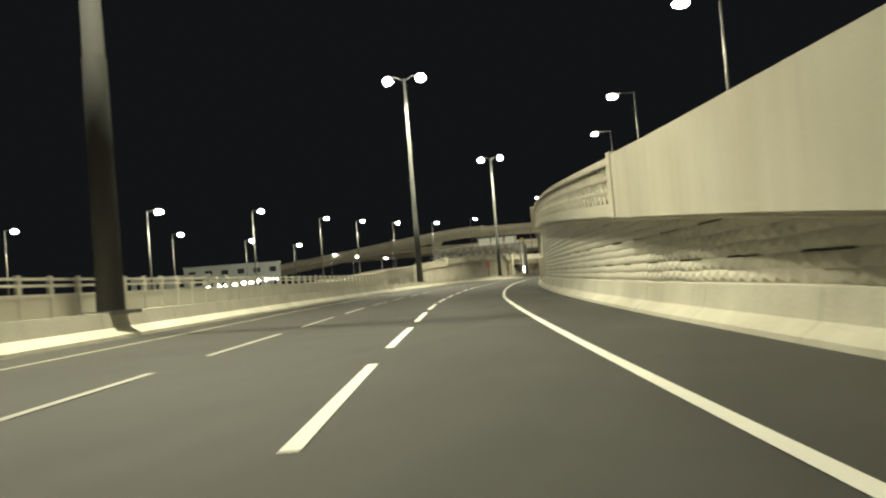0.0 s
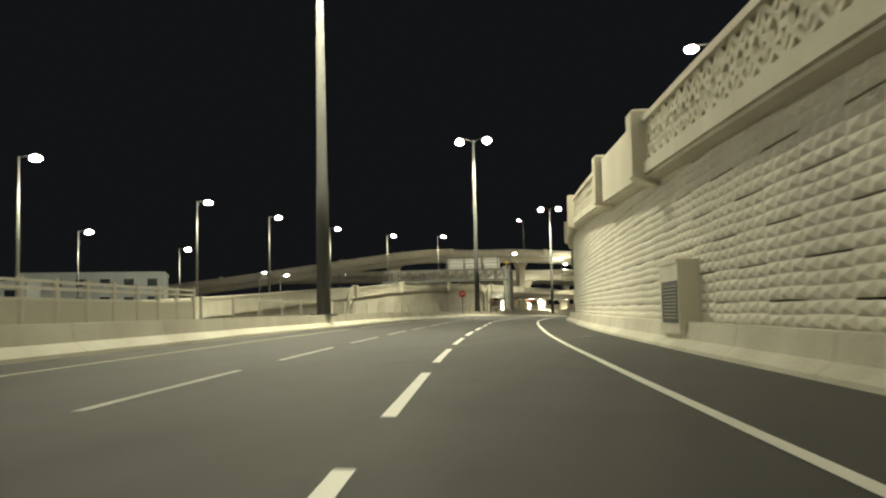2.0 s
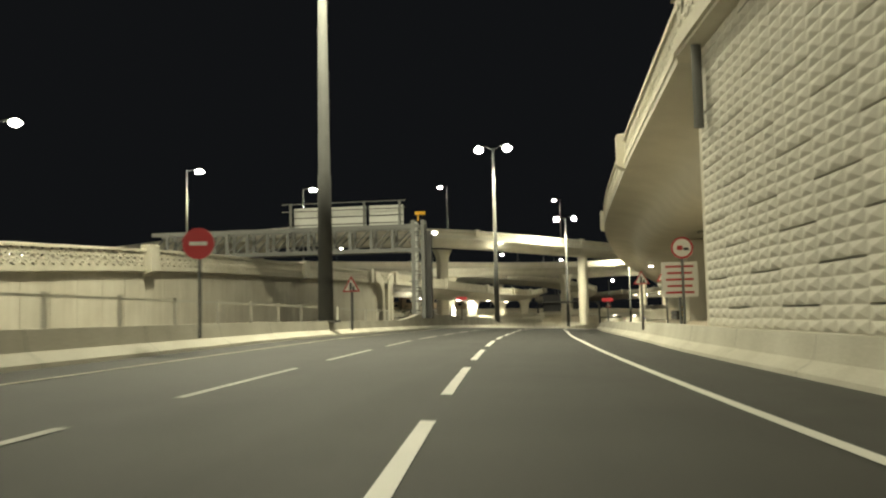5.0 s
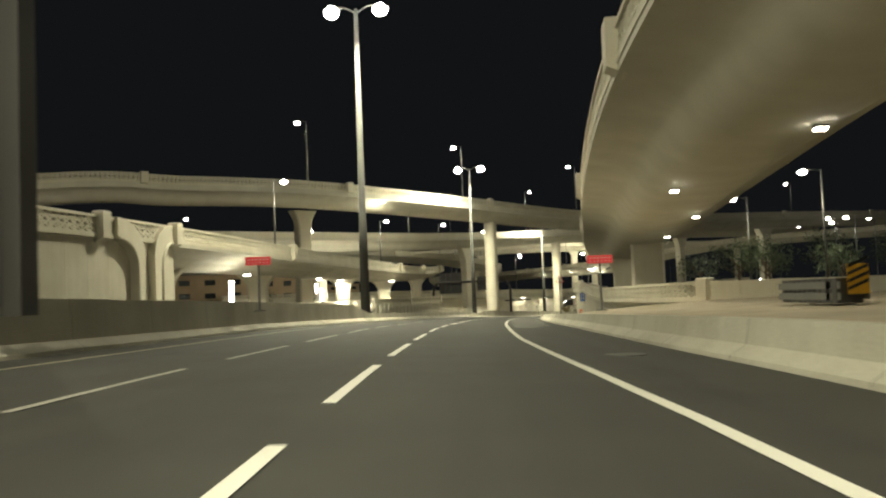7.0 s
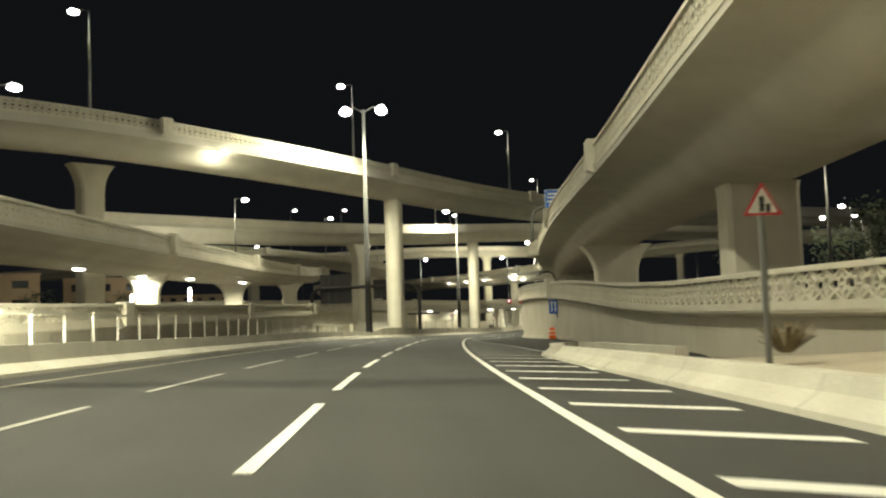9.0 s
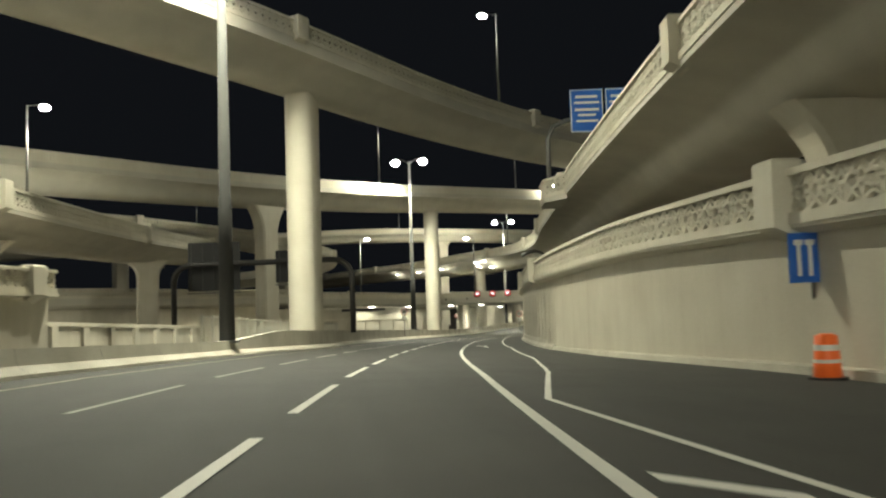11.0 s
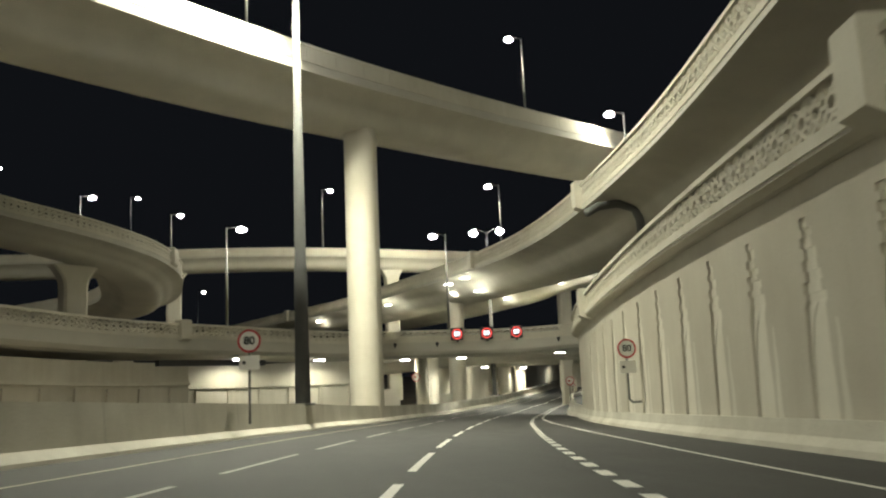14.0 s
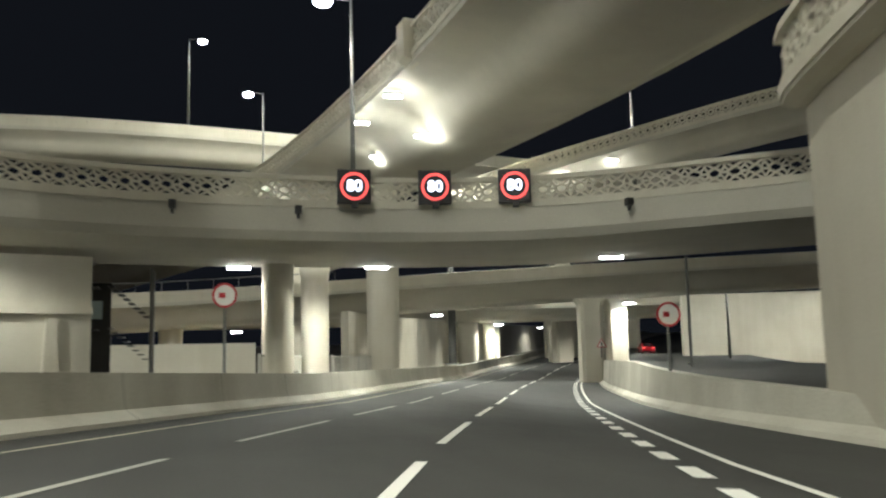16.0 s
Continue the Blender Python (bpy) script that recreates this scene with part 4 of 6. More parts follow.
FENCE = mat("pale_fence_paint", (0.55, 0.53, 0.46), 0.6, noise_amt=0.1)
fence(-6, 97, -10.6, 0.55, 2.3, 1.77, 0.13, 1.72)
fence(97.8, 232, -10.7, 0.55, 2.0, 4.2, thin=0.11)
fence(297, 360, -11.2, 0.4, 2.2, 2.6, thin=0.07)
fence(384, 428, -10.8, 0.7, 2.6, 2.0, 0.22)
fence(522, 548, -11.5, 0.5, 2.4, 2.0, 0.22)


# ---- columns and piers ----
def column(label, x, y, z0, z1, r, long=0.0, ax=0.25):
    t = thing("column", label, "column", "bridge columns", at=(x, y, z0))
    n = 28
    ring = []
    for k in range(n):
        a = 2 * math.pi * k / n
        s = long / 2 if math.sin(a) >= 0 else -long / 2
        lx, ly = r * math.cos(a), r * math.sin(a) + s
        ring.append((lx * math.cos(ax) + ly * math.sin(ax), -lx * math.sin(ax) + ly * math.cos(ax)))
    v, f = [], []
    for z, k in ((z0, 1), (z0 + 0.02, 1), (z1 - 1.6, 1), (z1 - 0.7, 1.0), (z1, 1.12)):
        v += [(x + a * k, y + b * k, z) for a, b in ring]
    for j in range(4):
        f += [(j * n + i, j * n + (i + 1) % n, (j + 1) * n + (i + 1) % n, (j + 1) * n + i) for i in range(n)]
    f += [tuple(range(n))[::-1], tuple(4 * n + i for i in range(n))]
    fixed(solid("shaft", v, f, CONC, t, smooth=False))
    bpy.data.objects[t.children[0].name].data.polygons.foreach_set("use_smooth", [len(p.vertices) == 4 for p in t.children[0].data.polygons])
    Mesh().box((x, y, z0 + 0.5), (2.4 * r, 2.4 * r + long, 1.0), -ax).make("footing", CONC_BAR, t)


column("tall rounded cream concrete column under a flyover", -30.35, 409.0, -5, 18.0, 1.12, 2.2)
column("tall rounded cream concrete column under a flyover", -7.3, 496.0, -7.5, 17.2, 1.2, 2.3)
column("round grey concrete column under the low bridge", 3.0, 527.3, -8, 0.2, 0.75)
column("round brightly lit concrete column under the low bridge", 5.4, 532.9, -8, 0.2, 0.76)
column("tall round concrete column under the viaduct", 12.2, 548.6, -8, 8.3, 1.2)
column("round concrete column under the far low bridge", -3.5, 563, -8, -1.6, 1.0)
column("round concrete column under the far low bridge", 31.3, 591.5, -8, -0.6, 1.25)
column("round concrete column under the farthest low bridge", 34.7, 593.5, -7.5, -0.6, 0.75)
for x, y in ((36.1, 594.6), (48.2, 606.0)):
    column("slim concrete column under the farthest low bridge", x, y, -7.5, -0.6, 0.4)


def flared_pier(label, x, y, z0, z1, w0, w1, deep, rz, flare=3.2):
    t = thing("pier", label, "pier", "bridge piers", at=(x, y, z0))
    rows = [(z0, w0)] + [(z1 - flare + flare * k / 8, w0 + (w1 - w0) * (k / 8) ** 2.2) for k in range(9)]
    v, f = [], []
    c, s = math.cos(rz), math.sin(rz)
    ch = 0.25
    for z, w in rows:
        a, b = w / 2, deep / 2
        for lx, ly in ((-a + ch, -b), (a - ch, -b), (a, -b + ch), (a, b - ch), (a - ch, b), (-a + ch, b), (-a, b - ch), (-a, -b + ch)):
            v.append((x + lx * c - ly * s, y + lx * s + ly * c, z))
    for nm, vv in (("stem", v[:16]), ("pier_head", v[8:])):
        n = len(vv) // 8
        f = [(8 * j + i, 8 * j + (i + 1) % 8, 8 * j + 8 + (i + 1) % 8, 8 * j + 8 + i) for j in range(n - 1) for i in range(8)]
        f += [tuple(range(8))[::-1], tuple(8 * (n - 1) + i for i in range(8))]
        fixed(solid(nm, vv, f, CONC, t))


flared_pier("broad flared concrete pier under the viaduct", -20.9, 238.0, -1, 7.75, 3.9, 4.7, 2.4, 0.05, 1.6)
flared_pier("broad flared concrete pier under the viaduct", -14.3, 320.0, -2, 6.6, 3.75, 3.95, 2.4, -0.15, 0.6)
flared_pier("low flared concrete pier under the viaduct", -8.6, 366.0, -2, 6.65, 4.4, 7.6, 2.4, -0.15)
flared_pier("flared concrete pier under the viaduct", 5.0, 436, 2, 6.1, 4.4, 7.6, 2.4, -0.2)
flared_pier("flared concrete pier under the viaduct", 15.5, 484, 2, 6.6, 4.4, 7.6, 2.4, -0.1)
for x, y, z, r in ((-66.3, 379.0, 18.4, 0.7), (-104.5, 347, 17.2, 0.6)):
    flared_pier("flared concrete pier under a flyover", x, y, -1, z, 2.7, 5.2, 2.2, r)
for x, y, z, r in ((-36.0, 465.3, 14.9, 0.75), (-72.5, 433.0, 13.6, 0.75), (-112, 399, 13, 0.7), (40, 529, 19.0, 0.6), (52, 476.5, 17.7, 0.5), (100, 497, 18.6, 0.4)):
    flared_pier("flared concrete pier under a flyover", x, y, -4, z, 2.7, 5.8, 2.4, r, 4.4)
for x, y, r in ((-65.4, 300, 0.1), (-63.4, 331, 0.1), (-57.6, 369.0, 0.2), (-53.6, 402, 0.2), (-49.5, 447.0, 0.2)):
    flared_pier("flared concrete pier under the ramp viaduct", x, y, -4, 5.2 if y < 440 else 6.3, 2.6, 5.5, 1.8, r, 2.2)
for x, y, z in ((-33.5, 518.0, 9.8), (-62, 493, 13.0), (-34, 556, 6.4)):
    flared_pier("flared concrete pier under the loop ramp", x, y, -6, z, 2.4, 4.8, 1.8, 0.6, 2.4)
for x, y, z in ((-30, 588, 18.2), (10, 593, 18.9), (48, 601, 18)):
    flared_pier("flared concrete pier under the distant flyover", x, y, -6, z, 2.6, 4.6, 2.0, 0.1, 2.4)
flared_pier("square concrete pier beside the road", 27.8, 546.5, -7, -0.7, 1.7, 2.4, 1.7, -0.2, 0.8)
flared_pier("square shaded concrete pier under the far low bridge", 37.6, 562.2, -7, 0.35, 1.9, 2.5, 1.8, -0.2, 0.8)
flared_pier("square concrete pier under the joining ramp", 63, 539, -7, 15.0, 2.0, 3.5, 1.8, -0.6, 2.0)
# fill of the two ramps behind their walls
tagged(solid("ramp_fill", *sweep(PA, [[(1.5, -p[2] - 1), (1.5, -1.7), (13.5, -1.7), (13.5, -p[2] - 1)] for p in PA]), EARTH), "earth and roadway behind the ramp wall", "ramp", kind="structure")
tagged(solid("ramp_fill", *sweep(PL, [[(-1.4, -p[2] - 1.2), (-1.4, -1.2), (-17.5, -1.2), (-17.5, -p[2] - 1.2)] for p in PL]), EARTH), "earth and roadway behind the far ramp wall", "ramp", kind="structure")

# ---- lighting masts ----
HEAD_W = 30500.0
LAMP_COL = (1.0, 0.97, 0.67)


def lamp(at, watts, r=0.3, down=False, aim=None):
    """A point lamp, or with down a wide spot; aim is the way its beam leans, seen from above."""
    d = bpy.data.lights.new("lamp", "SPOT" if down or aim is not None else "POINT")
    if down or aim is not None:
        d.spot_size, d.spot_blend = math.radians(165 if aim is None else 160), 0.4
    d.energy, d.color, d.shadow_soft_size = watts, LAMP_COL, r
    o = new("lamp_light", d)
    o.location = at
    if aim is not None:
        o.rotation_euler = Vector((aim[0], aim[1], -1)).to_track_quat("-Z", "Y").to_euler()
    return o


def blob(c, rx, ry, rz, n=14, m=7):
    v, f = [], []
    for j in range(m + 1):
        b = math.pi * j / m
        for k in range(n):
            a = 2 * math.pi * k / n
            v.append((c[0] + rx * math.sin(b) * math.cos(a), c[1] + ry * math.sin(b) * math.sin(a), c[2] + rz * math.cos(b)))
    for j in range(m):
        for k in range(n):
            f.append((j * n + k, (j + 1) * n + k, (j + 1) * n + (k + 1) % n, j * n + (k + 1) % n))
    return v, f


def mast(u, off=-9.4, h=29.2):
    b = road(u, off, 0, True)
    base, top = b[2] + left_height(u) + 0.2, b[2] + h
    t = thing("light_mast", "tall tapered steel light mast with two lit floodlights", "street lamp", "median masts", at=tuple(b[:2]) + (base,))
    Mesh().tube([(b[0], b[1], base), (b[0], b[1], base + 8), (b[0], b[1], base + 8.05), (b[0], b[1], top)], [0.43, 0.36, 0.33, 0.17], 20).make("pole", MAST, t, smooth=True)
    Mesh().box((b[0], b[1], base + 0.06), (1.3, 1.3, 0.12)).make("base_plate", STEEL, t)
    n = (road(u, off + 1, 0, True) - b)[:2]
    for s in (-1, 1):
        c = (b[0] + s * 2.3 * n[0], b[1] + s * 2.3 * n[1], top - 0.1)
        Mesh().tube([(b[0], b[1], top - 0.4), (b[0] + s * 1.1 * n[0], b[1] + s * 1.1 * n[1], top + 0.25), (c[0], c[1], top + 0.3)], 0.07, 8).make("arm", STEEL, t)
        fl = Mesh().add(*blob((c[0], c[1], c[2] + 0.12), 0.66, 0.66, 0.3)).make("floodlight", STEEL, t, smooth=True)
        # lens drawn oversized to stand in for the floodlight's glare
        Mesh().add(*blob((c[0], c[1], c[2] - 0.08), 0.7, 0.7, 0.58)).make("lens", LENS, fl, smooth=True)
        lamp((c[0], c[1], c[2] - 0.75), HEAD_W, 0.3, aim=(0.72 * s * n[0], 0.72 * s * n[1]))


for u in (-62, 25.4, 115, 203, 295, 384, 474, 565):
    mast(u)


def street_lamp(x, y, z, base, side=-1, watts=4000, big=0.5, reach=1.6):
    t = thing("street_lamp", "slim grey street lamp with one lit head", "street lamp", "street lamps", at=(x + side * reach, y, base))
    px = x + side * reach
    Mesh().tube([(px, y, base), (px, y, z + 0.25)], [0.17, 0.08], 10).make("pole", STEEL, t, smooth=True)
    Mesh().tube([(px, y, z + 0.15), (x, y, z + 0.32)], 0.05, 6).make("arm", STEEL, t)
    hd = Mesh().add(*blob((x, y, z + 0.14), big * 1.15, 0.32, 0.13)).make("lamp_head", STEEL, t, smooth=True)
    # lens larger than a real one, its extra size imitates bloom
    Mesh().add(*blob((x, y, z), big * 1.1, 0.42, 0.3)).make("lens", LENS, hd, smooth=True)
    if watts:
        lamp((x, y, z - 0.4), watts * 1.5, aim=(-0.6 * side, 0))


for x, y, z, b in ((-59.4, 87.4, 11.8, 0.4), (-65, 122.7, 14.3, 1.4), (-70.7, 160.5, 15.4, 2.9), (-73.6, 187.2, 16.3, 4.0), (-76.2, 219.4, 17.5, 5.5), (-74.9, 251.1, 18.6, 6.2), (-71.0, 282.4, 20.7, 6.7)):
    street_lamp(x, y, z, b)
street_lamp(-63.5, 349.8, 20.0, 6.5, watts=1800)
for x, y, z in ((-81.2, 125.1, 12.2), (-87.6, 160.5, 12.5), (-93.6, 194.9, 12.7), (-84, 92, 12)):
    street_lamp(x, y, z, -0.8, watts=1800)
for x, y, z, b in ((0.2, 58, 17.7, 4.9), (-7.7, 96.0, 19.6, 6.6), (-13.8, 133.8, 21.5, 8.3)):
    street_lamp(x, y, z, b, 1, 3000, reach=2.4)
for x, y, z, b, s, w in ((-64.9, 369.1, 33.1, 21, 1, 900), (-37.7, 399.5, 32.7, 20.5, 1, 900), (-10.1, 430.5, 32, 19.5, 1, 900), (-54.6, 423, 19.7, 7.4, -1, 6000), (-58.6, 584.5, 36.4, 19.5, -1, 1500), (-43.6, 515.0, 26.0, 12.0, -1, 5000), (-38.8, 558.0, 25.5, 8.2, -1, 3000), (-14.8, 499, 34.2, 19.6, -1, 2500), (13.3, 519.5, 36.1, 21.5, 1, 2500), (20.1, 507.9, 23.5, 9.5, 1, 2500), (-28.6, 584.5, 28.1, 18, -1, 1500), (-17.3, 523.9, 14.5, 1.2, -1, 2500), (17, 544.9, 24.4, 10, 1, 2500), (5.7, 531, 14.8, 1.2, 1, 1500), (-1.5, 591.8, 34.3, 21, -1, 1500), (3.5, 579.1, 24, 10, 1, 1500), (39.0, 562.6, 21.1, 10.5, 1, 1500)):
    street_lamp(x, y, z, b, s, w)
for x, y, z, b in ((54.5, 567, 3.6, -6.2), (67, 567, 3.6, -6.2), (80, 566, 3.6, -6.2)):
    street_lamp(x, y, z, b, -1, 2200)
side_pole = thing("steel_pole", "slim grey steel pole beside the side road", "pole", at=(26.6, 530, -6.2))
Mesh().tube([(26.6, 530, -6.2), (26.6, 530, 0.6)], 0.085, 10).make("shaft", STEEL, side_pole)
Mesh().box((26.6, 530, -5.6), (0.34, 0.34, 0.1)).make("base_plate", STEEL, side_pole)
street_lamp(4.2, 319.6, 14.3, 0.2, 1, 2000, reach=2.2)
street_lamp(6.4, 354.1, 14.8, 0.2, 1, 2000, reach=2.2)
street_lamp(74.5, 518.6, 35.5, 22.5, 1, 1200)
rail_g = thing("bridge_railing", "thin grey steel railing on the low bridge", "railing")
for k in range(24):
    p = np.array((-36 + 2.0 * k, float(np.interp(-36 + 2.0 * k, [-60, -30, -5.4, 8.4, 35], [548, 554, 557.5, 558.5, 556])), float(np.interp(-36 + 2.0 * k, [-60, -30, -5.4, 8.4, 35], [-0.6, 0.0, 0.8, 1.7, 3.2]))))
    Mesh().tube([(p[0], p[1] + 0.15, p[2]), (p[0], p[1] + 0.15, p[2] + 0.75)], 0.03, 6).make("post", STEEL, rail_g)
    if k:
        Mesh().tube([(old[0], old[1] + 0.15, old[2] + 0.75), (p[0], p[1] + 0.15, p[2] + 0.75)], 0.035, 6).make("rail", STEEL, rail_g)
    old = p
# lamps in the distance
for x, y, z in ((-135, 420, 24), (-118, 470, 27), (-90, 520, 26), (-75, 610, 26), (-42, 634, 42), (-60, 660, 24), (-30, 680, 25), (20, 660, 26), (60, 640, 24), (75, 560, 22), (48, 420, 16), (62, 452, 17), (80, 470, 19), (34, 378, 13), (40, 352, 13.5), (55, 400, 15), (95, 430, 22), (-130, 300, 14), (-120, 340, 15), (-140, 380, 16), (-105, 260, 11), (-110, 300, 11)):
    street_lamp(x, y, z, zroad(y) - 0.8, -1 if x < 0 else 1, 0)


# ---- flat lamps fixed under the bridges ----
def soffit_lamp(x, y, z, watts, size=(1.0, 0.3, 0.1), rz=0.0, down=True):
    t = thing("soffit_lamp", "flat white lamp fixed under a bridge deck", "lamp", "bridge lamps", at=(x, y, z))
    Mesh().box((x, y, z + 0.07), (size[0] + 0.06, size[1] + 0.06, 0.12), rz).make("housing", STEEL, t)
    Mesh().box((x, y, z - 0.02), size, rz).make("lens", LENS2, t)
    lamp((x, y, z - 0.35 + 0.2 * down), watts, 0.2, down)


LENS2 = mat("flat_lamp_lens", (0.9, 0.9, 0.85), 0.3, noise_amt=0, emit=(1.0, 1.0, 0.82), power=40)
# the last two carry the row on unseen, added to light pier and gravel
for x, y, z, w in ((-23.1, 268.1, 7.0, 500), (-17.8, 283.8, 6.65, 500), (-21.2, 251.2, 7.4, 500), (-15.5, 304, 6.4, 350), (-22.5, 217.5, 7.6, 900), (-22.5, 201, 7.5, 900)):
    soffit_lamp(x, y, z, w, (0.45, 0.35, 0.1))
for x, y, z, w in ((9.5, 530.6, 9.5, 500), (8.6, 536.0, 9.4, 500), (10.9, 543, 9.0, 700), (12.0, 534, 8.2, 700), (4.5, 562, 9.3, 700), (0.5, 578, 9.3, 500), (-4, 594, 9.4, 500), (35.6, 557.2, 12.85, 330), (32.3, 560.0, 12.0, 330), (26.0, 569.0, 10.6, 330)):
    soffit_lamp(x, y, z, w * 0.45, down=False)
for x, y, z, w in ((1.2, 528.0, -0.34, 1800), (18.5, 523.0, -0.3, 1800), (7.9, 527.6, -0.34, 1800), (-9.5, 517.6, -0.32, 800), (-17.5, 513.6, -0.1, 750)):
    soffit_lamp(x, y, z, w, (1.1, 0.3, 0.1))
for x, y, z, w in ((2, 564, -2.2, 3500), (20, 563, -1.0, 3500), (38, 560, -0.2, 3500), (35.2, 591, -0.9, 3000), (52, 590, -0.5, 3000), (-16, 562, -2.6, 3000)):
    soffit_lamp(x, y, z, w, (1.0, 0.3, 0.1))
for x, y, z, w in ((-57.7, 367.1, 4.8, 2600), (-54.5, 376, 4.8, 2600), (-58.5, 350, 4.8, 2600), (-62, 320, 4.8, 2600), (-51.5, 396, 4.95, 2600)):
    soffit_lamp(x, y, z, w, (0.8, 0.4, 0.1))
soffit_lamp(-51.2, 379.0, 19.6, 900, (0.9, 0.5, 0.12), down=False)
soffit_lamp(67.3, 489.5, 18.7, 600, (0.9, 0.5, 0.12))
soffit_lamp(6.3, 444.2, 16.3, 900, (0.9, 0.5, 0.12), down=False)
soffit_lamp(28, 514, 19.6, 500, (0.9, 0.5, 0.12), down=False)
for u, o, w in ((600, -11.6, 900), (640, -11.6, 700)):
    p = road(u, o, 4.6)
    soffit_lamp(p[0], p[1], p[2], w, (0.8, 0.4, 0.1))
    Mesh().box((p[0] - 0.5, p[1], p[2] + 0.2), (0.9, 0.12, 0.12)).make("bracket", STEEL, bpy.data.objects[[o.name for o in scene.objects if o.name.startswith("soffit_lamp")][-1]])


drain = thing("drain_pipe", "grey drain pipe bent under the viaduct's wing", "pipe", at=(8.0, 480.2, 8.6))
Mesh().tube([(6.0, 480.9, 7.7), (7.0, 481.2, 8.2), (8.6, 481.6, 8.5), (9.9, 481.8, 8.2), (10.3, 481.9, 7.4), (10.4, 482.0, 6.4)], 0.3, 12).make("pipe", STEEL, drain, smooth=True)


# ---- floodlights standing behind the median barrier ----
for u in (299.2, 301.3):
    p = road(u, -11.0, 0.78, True)
    t = thing("floodlight", "flat dark floodlight with a lit top behind the median barrier", "floodlight", "wall floodlights", at=tuple(p))
    Mesh().tube([p, p + np.array((0, 0, 0.1)), p + np.array((0, 0, 0.3)), p + np.array((0, 0, 0.34))], [0.16, 0.34, 0.42, 0.4], 16).make("housing", DARK, t)
    Mesh().tube([p + np.array((0, 0, 0.345)), p + np.array((0, 0, 0.38))], 0.36, 16).make("lens", LENS2, t)
    Mesh().box((p[0], p[1], p[2] - 0.4), (0.2, 0.2, 0.8)).make("foot", DARK, t)
    o = lamp(p + np.array((0, 0, 0.55)), 4000, 0.25, True)
    o.data.spot_size = math.radians(104)
    o.rotation_euler = Vector((-0.28, 1.0, 0.12)).to_track_quat("-Z", "Y").to_euler()

# ---- low lamps along the far ramp's parapet ----
for k in range(17):
    u = 48.0 + 2.3 * k
    q = float(np.interp(u, yL, np.linspace(0, totL, 300)))
    p = atL(q, -0.15)
    zt = float(np.interp(u, [48, 66, 85], [1.5, 2.1, 2.85]))
    t = thing("parapet_lamp", "small lit lamp on a short post on the far parapet", "lamp", "parapet lamps", at=tuple(p))
    Mesh().tube([(p[0], p[1], p[2] - 0.03), (p[0], p[1], zt)], 0.04, 6).make("post", STEEL, t)
    Mesh().add(*blob((p[0], p[1], zt + 0.1), 0.2, 0.2, 0.14, 10, 6)).make("lens", LENS, t, smooth=True)

# ---- writing ----
def letters(body, size, m, at, parent, depth=0.008, rz=0.0, bold=0.0):
    cu = bpy.data.curves.new("text", "FONT")
    cu.body, cu.size, cu.align_x, cu.align_y, cu.extrude, cu.offset = body, size, "CENTER", "CENTER", depth, bold
    tmp = new("tmp_text", cu)
    bpy.context.view_layer.update()
    me = bpy.data.meshes.new_from_object(tmp.evaluated_get(bpy.context.evaluated_depsgraph_get()))
    bpy.data.objects.remove(tmp)
    me.materials.clear()
    me.materials.append(m)
    ob = new("number", me)
    ob.matrix_world = Matrix.Translation(at) @ Euler((math.pi / 2, 0, rz)).to_matrix().to_4x4()
    ob.parent = parent
    ob.matrix_parent_inverse = parent.matrix_world.inverted()
    return ob


def disc(x, y, z, r0, r1, d, rz=0.0, n=36, depth=0.02):
    """A ring or disc that faces -y, turned by rz; d metres in front."""
    c, s = math.cos(rz), math.sin(rz)
    v, f = [], []
    for dd in (d, d - depth):
        for r in (r0, r1):
            for k in range(n):
                a = 2 * math.pi * k / n
                lx, ly = r * math.cos(a), -dd
                v.append((x + lx * c - ly * s, y + lx * s + ly * c, z + r * math.sin(a)))
    for k in range(n):
        j = (k + 1) % n
        if r0 > 0:
            f.append((k, j, n + j, n + k))
            f.append((2 * n + k, 3 * n + k, 3 * n + j, 2 * n + j))
            f.append((k, 2 * n + k, 2 * n + j, j))
        f.append((n + k, n + j, 3 * n + j, 3 * n + k))
    if r0 <= 0:
        f.append(tuple(n + k for k in range(n)))
        f.append(tuple(3 * n + k for k in reversed(range(n))))
    return v, f


def plate(x, y, z, w, h, d, rz=0.0, depth=0.02):
    c, s = math.cos(rz), math.sin(rz)
    return boxmesh((x + (d - depth / 2) * s, y - (d - depth / 2) * c, z), (w, depth, h), rz)


REDL = mat("retroreflective_red", (0.48, 0.03, 0.035), 0.35, noise_amt=0.04)
GREYSIGN = mat("retroreflective_white", (0.78, 0.76, 0.70), 0.35, noise_amt=0.04)
TEXTB = mat("black_sign_film", (0.015, 0.015, 0.015), 0.5, noise_amt=0)
AMBER = mat("amber_paint", (0.72, 0.40, 0.03), 0.5, noise_amt=0.1)


